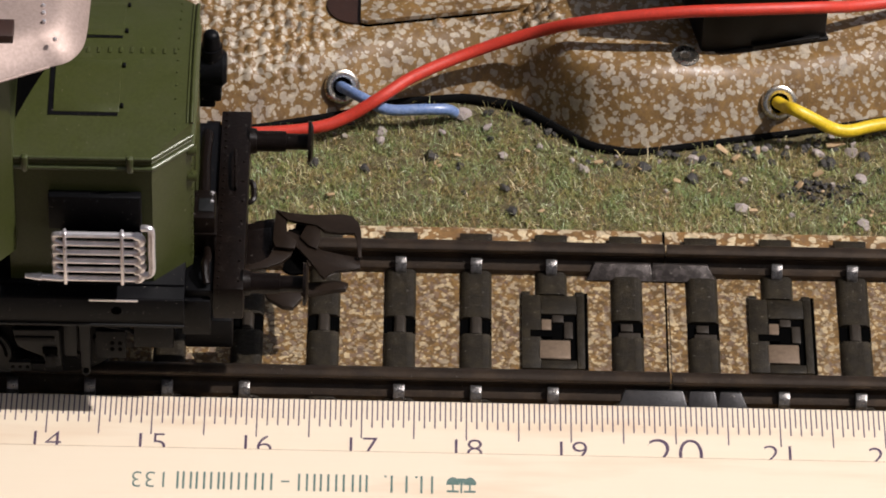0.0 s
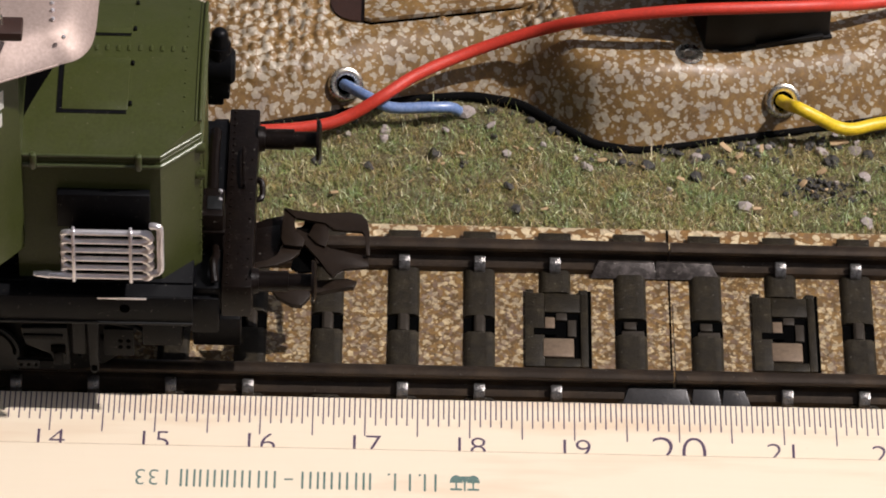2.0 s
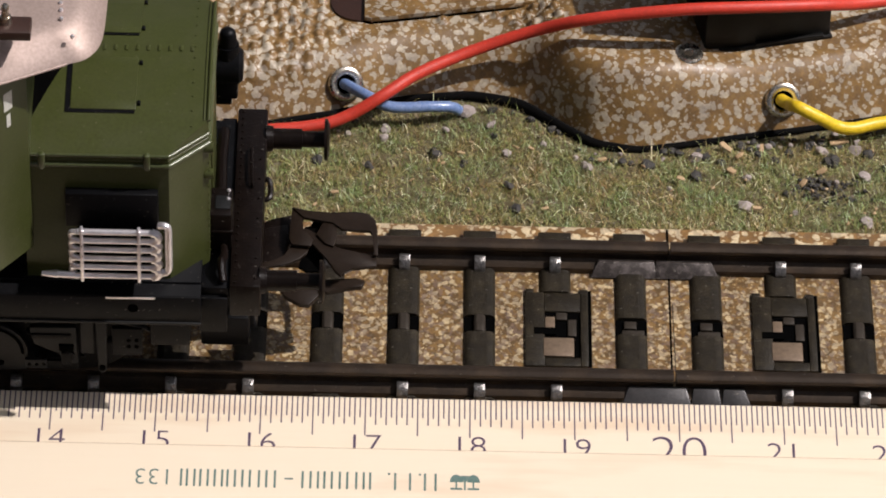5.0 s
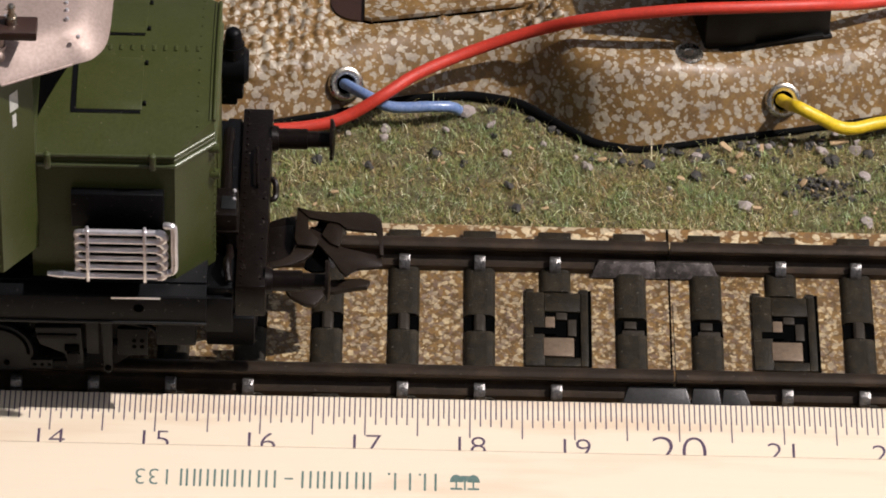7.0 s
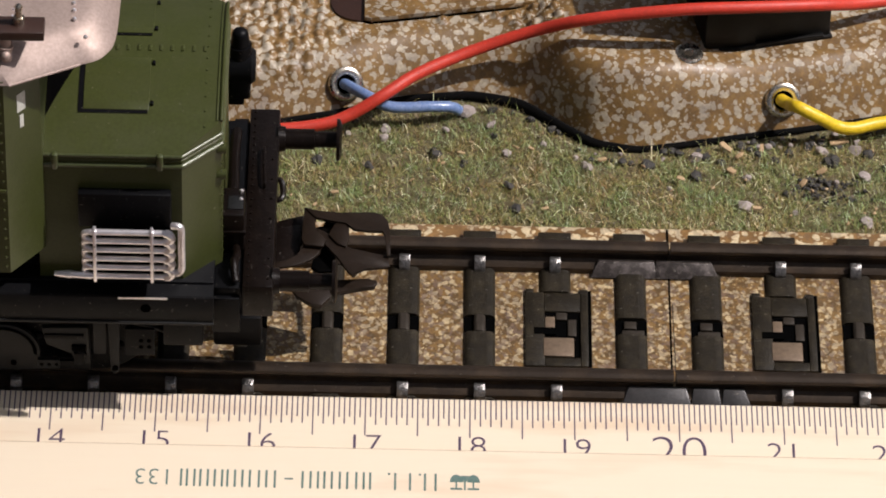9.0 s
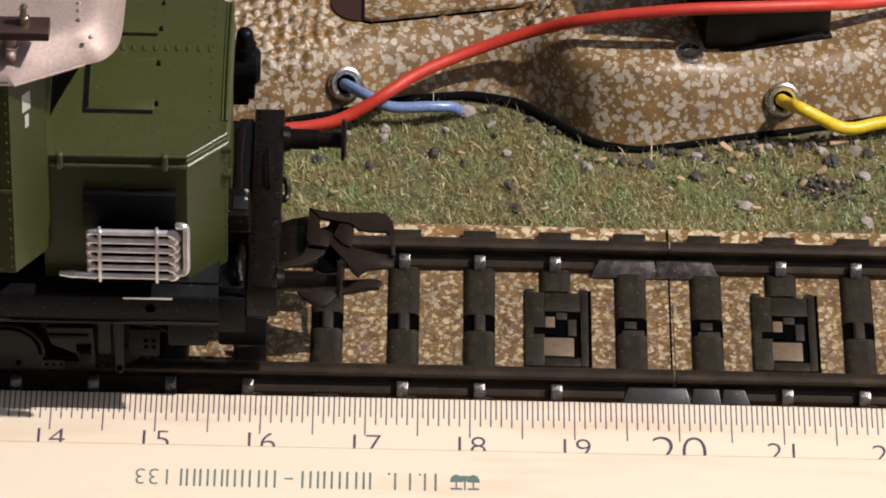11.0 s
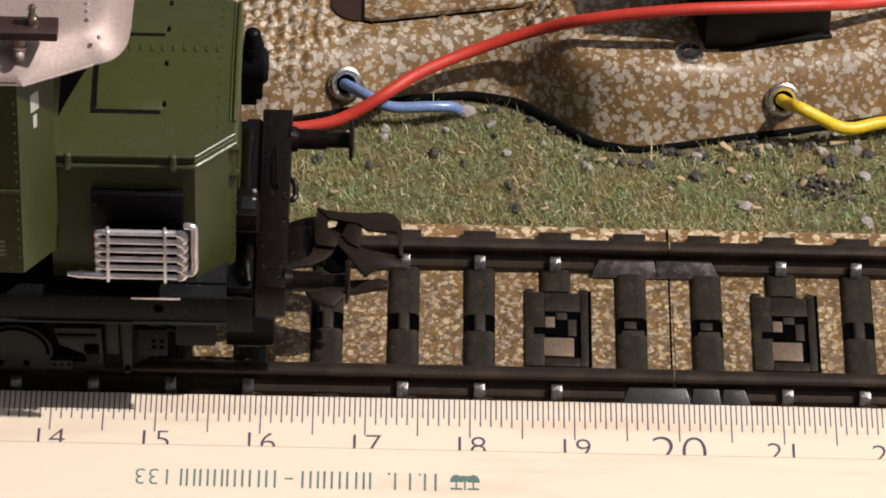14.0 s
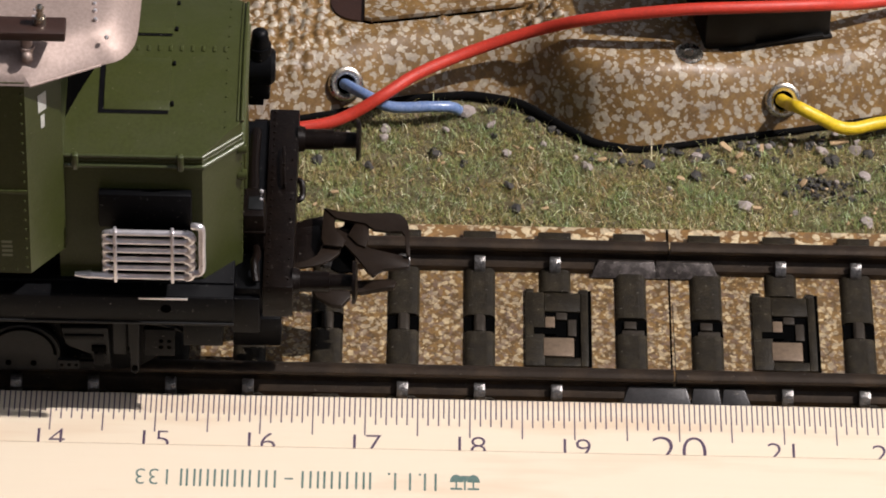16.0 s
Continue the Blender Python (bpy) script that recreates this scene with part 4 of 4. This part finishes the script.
    box(bm, -21.5, -19.9, y - 1.0, y + 1.0, 16.6, 18.0, 0.2)
    part("headlamp", bm, BLACK, loco, "black headlamp housing")
    part("flange", box(B(), -20.9, -19.5, YC - 6, YC + 12.6, 9.4, 12.3, 0.15), DARK, loco)
    lantern = part("lantern_box", box(B(), -22.0, -19.3, -8.0, -4.0, 12.9, 17.5, 0.3), DARK, loco)
    for y in (-4.6, -5.8):
        part("bolt", ball(B(), (-19.7, y, 17.5), 0.24, 8), STEEL, lantern)
    part("lantern_door", box(B(), -20.9, -19.5, -7.2, -5.4, 17.45, 17.62, 0.06), GREY, lantern)
    part("lantern_cap", cyl(B(), (-21.5, -4.9, 17.4), (-21.5, -4.9, 18.1), 0.45, 0.35, 14), DARK, lantern)
    part("band", box(B(), -22.1, -19.2, -8.1, -3.9, 15.0, 15.5, 0.1), DARK, lantern)
    part("brake_pipe", tube(B(), smooth_line([(-20.9, -3.6, 14.2), (-20.6, -1, 14.6), (-20.7, 3, 14.4), (-20.6, 7.8, 14.0)], 6), 0.55, 10), DARK, loco)
    part("brake_pipe", tube(B(), smooth_line([(-20.0, -12.2, 12.9), (-20.2, -10.6, 13.8), (-20.0, -9.4, 13.6), (-20.1, -8.0, 13.4)], 6), 0.4, 10), DARK, loco)
    for z in (24.0, 27.2):
        part("door_hinge", cyl(B(), (x_end - 0.4, YC - 8.45, z), (x_end + 0.45, YC - 8.45, z), 0.5, 0.5, 12), GREEN, hood)

    # coupling: drawbar, upright head, loop and hook
    def sheet(name, outline, z0, z1, parent, lift=0.0, material=COUPLER):
        """A bent steel plate: an outline in the plan, z0 at its near side rising to z1 at its far side."""
        bm = prism(B(), outline, "z", 0, 0.32 + lift, 0.07)
        ys = [q[1] for q in outline]
        for v in bm.verts:
            v.co.z += z0 + (z1 - z0) * (v.co.y - min(ys)) / (max(ys) - min(ys))
        return part(name, bm, material, parent)
    coupling = part("coupling", prism(B(), [(-17.4, 1.5), (-14.3, 2.3), (-14.1, -0.8), (-14.5, -3.2), (-17.4, -3.9)], "z", 6.6, 7.0, 0.1), DARK, loco, "browned steel hook coupling")
    sheet("pocket", [(-17.2, 2.4), (-15.5, 3.2), (-14.0, 3.7), (-13.8, 0.2), (-14.4, -1.9), (-16.8, -2.9), (-17.5, -0.7)], 6.6, 6.6, coupling, 0, DARK)
    # two added near-black sheets stand in for the shade behind the openings
    sheet("backing", [(-13.1, -3.5), (-12.9, -1.9), (-12.2, -0.4), (-11.1, -0.7), (-10.6, -2.8), (-10.8, -3.9), (-12.3, -4.1)], 6.5, 6.5, coupling, 0, HOLLOW_SHADE)
    sheet("backing", [(-11.9, 2.4), (-10.2, 2.2), (-10.2, 1.1), (-11.2, -0.2), (-12.1, -0.2), (-12.7, 0.6), (-12.7, 1.4), (-12.0, 1.5)], 7.2, 7.2, coupling, 0, HOLLOW_SHADE)
    sheet("arm", [(-13.8, -1.0), (-12.1, -1.4), (-12.3, -2.5), (-13.1, -3.4), (-14.5, -4.2), (-16.9, -4.7), (-17.1, -4.1), (-15.3, -3.6), (-14.4, -2.9), (-14.0, -2.0)], 7.4, 7.5, coupling, 0, COUPLER)
    sheet("head_plate", [(-13.9, 3.3), (-12.6, 2.8), (-12.7, 1.8), (-12.9, 1.3), (-12.8, 0.2), (-11.7, -1.2), (-12.0, -2.1), (-13.8, -1.9), (-14.1, -1.0), (-14.0, 1.1)], 8.0, 8.1, coupling, 0, COUPLER)
    sheet("wedge", [(-11.5, -0.5), (-11.0, 0.9), (-10.2, 1.8), (-9.5, 1.4), (-9.5, -1.0), (-9.8, -2.1), (-10.6, -1.7)], 8.0, 8.1, coupling, 0, COUPLER)
    sheet("guide", [(-12.7, 0.7), (-11.6, -0.0), (-10.6, -1.2), (-9.4, -2.1), (-7.5, -2.6), (-5.6, -3.1), (-5.6, -4.4), (-6.9, -4.7), (-8.0, -4.8), (-8.7, -5.3), (-9.0, -5.9), (-9.6, -5.2), (-10.4, -3.6), (-11.4, -2.0), (-12.1, -1.4)], 7.7, 7.8, coupling, 0, COUPLER)
    sheet("loop", [(-13.9, 3.0), (-12.4, 2.5), (-10.3, 2.3), (-7.5, 2.6), (-6.4, 2.3), (-5.8, 1.4), (-5.6, 0.1), (-5.5, -3.4), (-5.9, -3.4), (-6.0, -0.5), (-6.3, 0.0), (-7.5, -0.1), (-9.1, 0.1), (-9.8, 1.0), (-11.8, 1.4), (-12.7, 1.6)], 8.2, 8.3, coupling, 0, COUPLER)
    sheet("hook", [(-12.6, -4.8), (-10.6, -4.9), (-7.6, -4.5), (-6.7, -4.8), (-7.0, -5.6), (-8.3, -5.7), (-10.1, -6.3), (-12.8, -6.0)], 5.8, 6.0, coupling, 0.15)
    sheet("tail", [(-15.1, -5.6), (-11.4, -5.4), (-11.1, -6.8), (-12.0, -8.0), (-12.9, -7.9), (-14.4, -6.9)], 5.6, 5.9, coupling, 0.2)
    for y0, y1 in ((-8.9, -6.4), (4.5, 7.0)):
        bm = box(B(), -22.3, -17.7, y0, y1, 1.3, 5.0, 0.25)
        box(bm, -21.5, -19.5, y0 + 0.6, y1 - 0.6, 4.8, 10.9, 0.2)
        part("rail_guard", bm, BLACK, loco)

    # running gear outside the near wheels
    bm = B()
    arc = [(-42.2 + 3.55 * math.cos(math.radians(a)), 3.2 + 3.6 * math.sin(math.radians(a))) for a in range(-20, 201, 10)]
    prism(bm, arc + [(-45.6, 0.9), (-38.6, 0.9)], "y", -12.4, -11.9, 0.12)
    part("crank_plate", bm, GREY, loco)
    part("crosshead", prism(B(), [(-38.4, 6.8), (-34.0, 6.9), (-33.8, 2.2), (-35.4, 2.0), (-35.5, 3.6), (-38.0, 4.6)], "y", -12.7, -12.1, 0.12), GREY, loco)
    # rim, holes and brackets of the running gear
    rim = [(-42.2 + 3.1 * math.cos(math.radians(a)), -12.5, 3.2 + 3.15 * math.sin(math.radians(a))) for a in range(0, 181, 10)]
    part("rim_groove", tube(B(), rim, 0.22, 8, 0.5), HOLLOW_SHADE, loco)
    for x in (-43.6, -41.2):
        part("hole", cyl(B(), (x, -12.55, 1.9), (x, -12.38, 1.9), 0.28, 0.28, 12), HOLLOW_SHADE, loco)
    part("bracket", box(B(), -33.55, -32.3, -12.5, -12.0, 3.3, 7.4, 0.12), GREY, loco)
    part("hanger_bolt", cyl(B(), (-31.5, -13.05, 1.95), (-31.5, -12.85, 1.95), 0.3, 0.3, 12), HOLLOW_SHADE, loco)
    part("recess", box(B(), -35.6, -34.2, -12.95, -12.66, 4.0, 4.7, 0.06), HOLLOW_SHADE, loco)
    part("lug", box(B(), -35.4, -34.4, -13.1, -12.6, 2.3, 3.9, 0.15), BLACK, loco)
    part("rack", box(B(), -38.9, -36.8, -12.75, -12.3, 1.5, 2.6, 0.1), GREY, loco)
    for k in range(3):
        part("hole", cyl(B(), (-38.5 + k * 0.7, -12.8, 2.05), (-38.5 + k * 0.7, -12.7, 2.05), 0.18, 0.18, 10), HOLLOW_SHADE, loco)
    part("crosshead_pin", cyl(B(), (-34.75, -13.0, 3.4), (-34.75, -12.0, 3.4), 0.62, 0.62, 16), BLACK, loco)
    part("guide_bar", box(B(), -38.2, -34.4, -12.9, -12.5, 5.5, 6.1, 0.1), BLACK, loco)
    bm = prism(B(), [(-32.1, 7.9), (-31.0, 7.9), (-31.1, 1.6), (-31.5, 1.0), (-31.9, 1.4)], "y", -12.9, -12.3, 0.1)
    part("hanger", bm, GREY, loco)
    plate = part("brake_plate", box(B(), -30.6, -27.7, -12.4, -12.0, 3.1, 6.6, 0.12), BLACK, loco)
    for x in (-29.0, -28.25):
        for z in (4.3, 5.1):
            part("hole", cyl(B(), (x, -12.45, z), (x, -12.35, z), 0.22, 0.22, 10), HOLLOW_SHADE, plate)
    part("brake_lever", tube(B(), [(-30.2, -12.1, 7.4), (-27.6, -12.0, 6.6), (-26.4, -11.8, 5.6)], 0.25, 8), BLACK, loco)
    bm = box(B(), -38.5, -33.8, -12.2, -11.8, 0.9, 2.0, 0.1)
    part("slide_plate", bm, BLACK, loco)

    # wheels roll behind the rods
    wheels = []
    for x, r in ((-42.0, 7.6), (-33.5, 5.2)):
        bm = B()
        for y in (YC - 8.9, YC + 8.9):
            s = 1 if y > YC else -1
            cyl(bm, (0, y - YC - 1.2, 0), (0, y - YC + 1.2, 0), r, r, 40)
            cyl(bm, (0, y - YC - s * 1.2 - 0.25, 0), (0, y - YC - s * 1.2 + 0.25, 0), r + 1.0, r + 1.0, 40)
            for k in range(6):
                a = k * math.tau / 6
                ball(bm, (r * 0.6 * math.cos(a), y - YC + s * 1.2, r * 0.6 * math.sin(a)), 0.5, 6)
        cyl(bm, (0, -8, 0), (0, 8, 0), 1.2, 1.2, 12)
        me = bpy.data.meshes.new("wheelset")
        bmesh.ops.recalc_face_normals(bm, faces=bm.faces)
        bm.to_mesh(me)
        bm.free()
        me.transform(Matrix.Diagonal((MM, MM, MM, 1)))
        me.materials.append(BLACK)
        ob = new("wheelset", me)
        ob.parent = loco
        wheels.append((ob, Vector((x + 35, 0, r)) * MM, r))

    # cab with slanted corners
    cab_half, x1, x0 = 16.0, -40.65, -37.65
    bm = B()
    outline = [(-80, YC - cab_half), (x1, YC - cab_half), (x0, YC - cab_half + 3.6), (x0, YC + cab_half - 3.6), (x1, YC + cab_half), (-80, YC + cab_half)]
    prism(bm, outline, "z", 17.9, 41.3)
    cab = part("cab", bm, GREEN, loco, smooth=0.3)
    bm = B()
    for k in range(19):
        ball(bm, (x1 - 0.35, YC - cab_half, 18.7 + k * 1.18), 0.15, 6)
    for k in range(8):
        ball(bm, (x1 - 1.3 - k * 1.3, YC - cab_half, 18.4), 0.15, 6)
    tagged(part("rivets", bm, GREEN, cab), kind="stuff")
    part("seam_strip", box(B(), -80, x1 - 0.1, YC - cab_half - 0.12, YC - cab_half + 0.1, 27.9, 28.3, 0.06), GREEN, cab)
    # lettering on the cab
    n = Vector((3.6, -3.1, 0)).normalized()
    along = Vector((3.1, 3.6, 0)).normalized()
    mid = Vector(((x1 + x0) / 2, YC - cab_half + 1.8, 0)) + n * 0.03
    for z, w, h in ((37.6, 0.52, 1.05), (35.3, 0.24, 0.75)):
        bm = box(B(), -w, w, -0.02, 0.02, -h, h)
        m = Matrix.Translation(mid + Vector((0, 0, z)) - along * 0.15) @ Matrix.Rotation(math.atan2(along.y, along.x), 4, "Z")
        bmesh.ops.transform(bm, matrix=m, verts=bm.verts)
        part("lettering", bm, WHITE, cab, "small white plate bar")
    bm = B()
    for k in range(4):
        box(bm, -43.3, -42.3, YC - cab_half - 0.02, YC - cab_half + 0.02, 20.0 + k * 0.55, 20.3 + k * 0.55)
    part("lettering", bm, FADED, cab, "faded lettering bars")

    # roof with rolled edge
    turn = smooth_line([(-33.9, -13.95, 0), (-32.4, -13.3, 0), (-31.4, -12.1, 0), (-30.9, -10.6, 0), (-30.72, -8.6, 0)], 4)
    outline = [(-82, -17.1), (-40.1, -17.05), (-37, -15.5)] + [(q.x, q.y) for q in turn] + [(-30.6, YC)]
    full = outline + [(x, 2 * YC - y) for x, y in outline[-2::-1]]
    rings = []
    bm = B()
    curl = [(0.0, 41.0), (0.1, 41.2), (0.8, 41.97), (1.4, 42.58), (1.9, 42.98), (2.3, 43.2), (2.8, 43.37), (3.6, 43.5)]
    for inset, z in [(0.12, 40.9)] + curl + [(7, 43.7), (10, 43.8)]:
        row = []
        for i, (x, y) in enumerate(full):
            y2 = YC + (y - YC) * max(0.05, 1 - inset / 16.15)
            x2 = x - inset * 0.9 * (1 if x > -60 else -1)
            row.append(bm.verts.new((x2, y2, z)))
        rings.append(row)
    for a, b in zip(rings, rings[1:]):
        for i in range(len(full)):
            j = (i + 1) % len(full)
            bm.faces.new((a[i], a[j], b[j], b[i]))
    bm.faces.new(rings[0])
    bm.faces.new(rings[-1])
    roof = part("roof", bm, SILVER, loco, "silver painted roof with rolled edge", smooth=0.33)
    line = [(-40.1, -17.05, 41.02), (-33.9, -13.95, 41.02)]
    part("gutter", tube(B(), line, 0.13, 10), SILVER, roof, "bright rubbed gutter edge")
    bm = B()
    for x, y in ((-34.7, -7.3), (-34.7, -8.4), (-34.6, -9.4), (-34.5, -10.6), (-33.4, -12.8), (-40.0, -9.5), (-40.1, -10.5)):
        ball(bm, (x, y, 43.58 - max(0.0, -11.0 - y) * 0.12), 0.22, 8)
    part("rivets", bm, STEEL, roof)
    part("roof_bar", box(B(), -60, -36.9, -15.75, -13.4, 45.2, 46.2, 0.15), BRONZE, loco, "brown bar of the roof gear")
    for x in (-40.4, -52):
        bm = cyl(B(), (x, -15.2, 42.6), (x, -15.2, 45.3), 0.55, 0.5, 16)
        cyl(bm, (x, -15.2, 44.0), (x, -15.2, 44.3), 0.7, 0.7, 16)
        ball(bm, (x, -15.9, 43.6), 0.5, 10)
        part("insulator", bm, SILVER, loco)
        bm = cyl(B(), (x + 1.2, -14.3, 46.1), (x + 1.2, -14.3, 46.9), 0.6, 0.5, 12)
        cyl(bm, (x + 1.2, -14.3, 46.9), (x + 1.2, -14.3, 47.8), 0.38, 0.3, 10)
        ball(bm, (x + 1.2, -14.3, 47.9), 0.42, 8)
        part("stud", bm, NICKEL, loco)
    return loco, wheels


build_room()
build_turnout()
build_grass()
build_litter()
build_cables()
build_box()
build_ruler()
build_track()
loco, wheels = build_locomotive()


def motions():
    """The locomotive creeps to the right; its wheels roll with it."""
    path = [(0.0, -4.308), (0.5, -4.215), (1.0, -4.102), (1.5, -3.976), (2.0, -3.850), (2.5, -3.730), (3.0, -3.605), (3.5, -3.465), (4.0, -3.325), (6.5, -2.720),
            (7.0, -2.560), (7.5, -2.390), (8.0, -2.223), (8.5, -2.060), (9.0, -1.896), (11.5, -1.325), (12.0, -1.200), (12.5, -1.084), (13.0, -0.970),
            (13.5, -0.840), (14.0, -0.685), (14.5, -0.515), (15.0, -0.341), (15.5, -0.167), (16.0, 0.0)]
    walk(loco, [(t, pose((-35 + x) * MM, YC * MM, 0)) for t, x in path])
    for ob, at, r in wheels:
        walk(ob, [(t, pose(at.x, at.y, at.z, 0, math.degrees(x / r), 0)) for t, x in path])


motions()
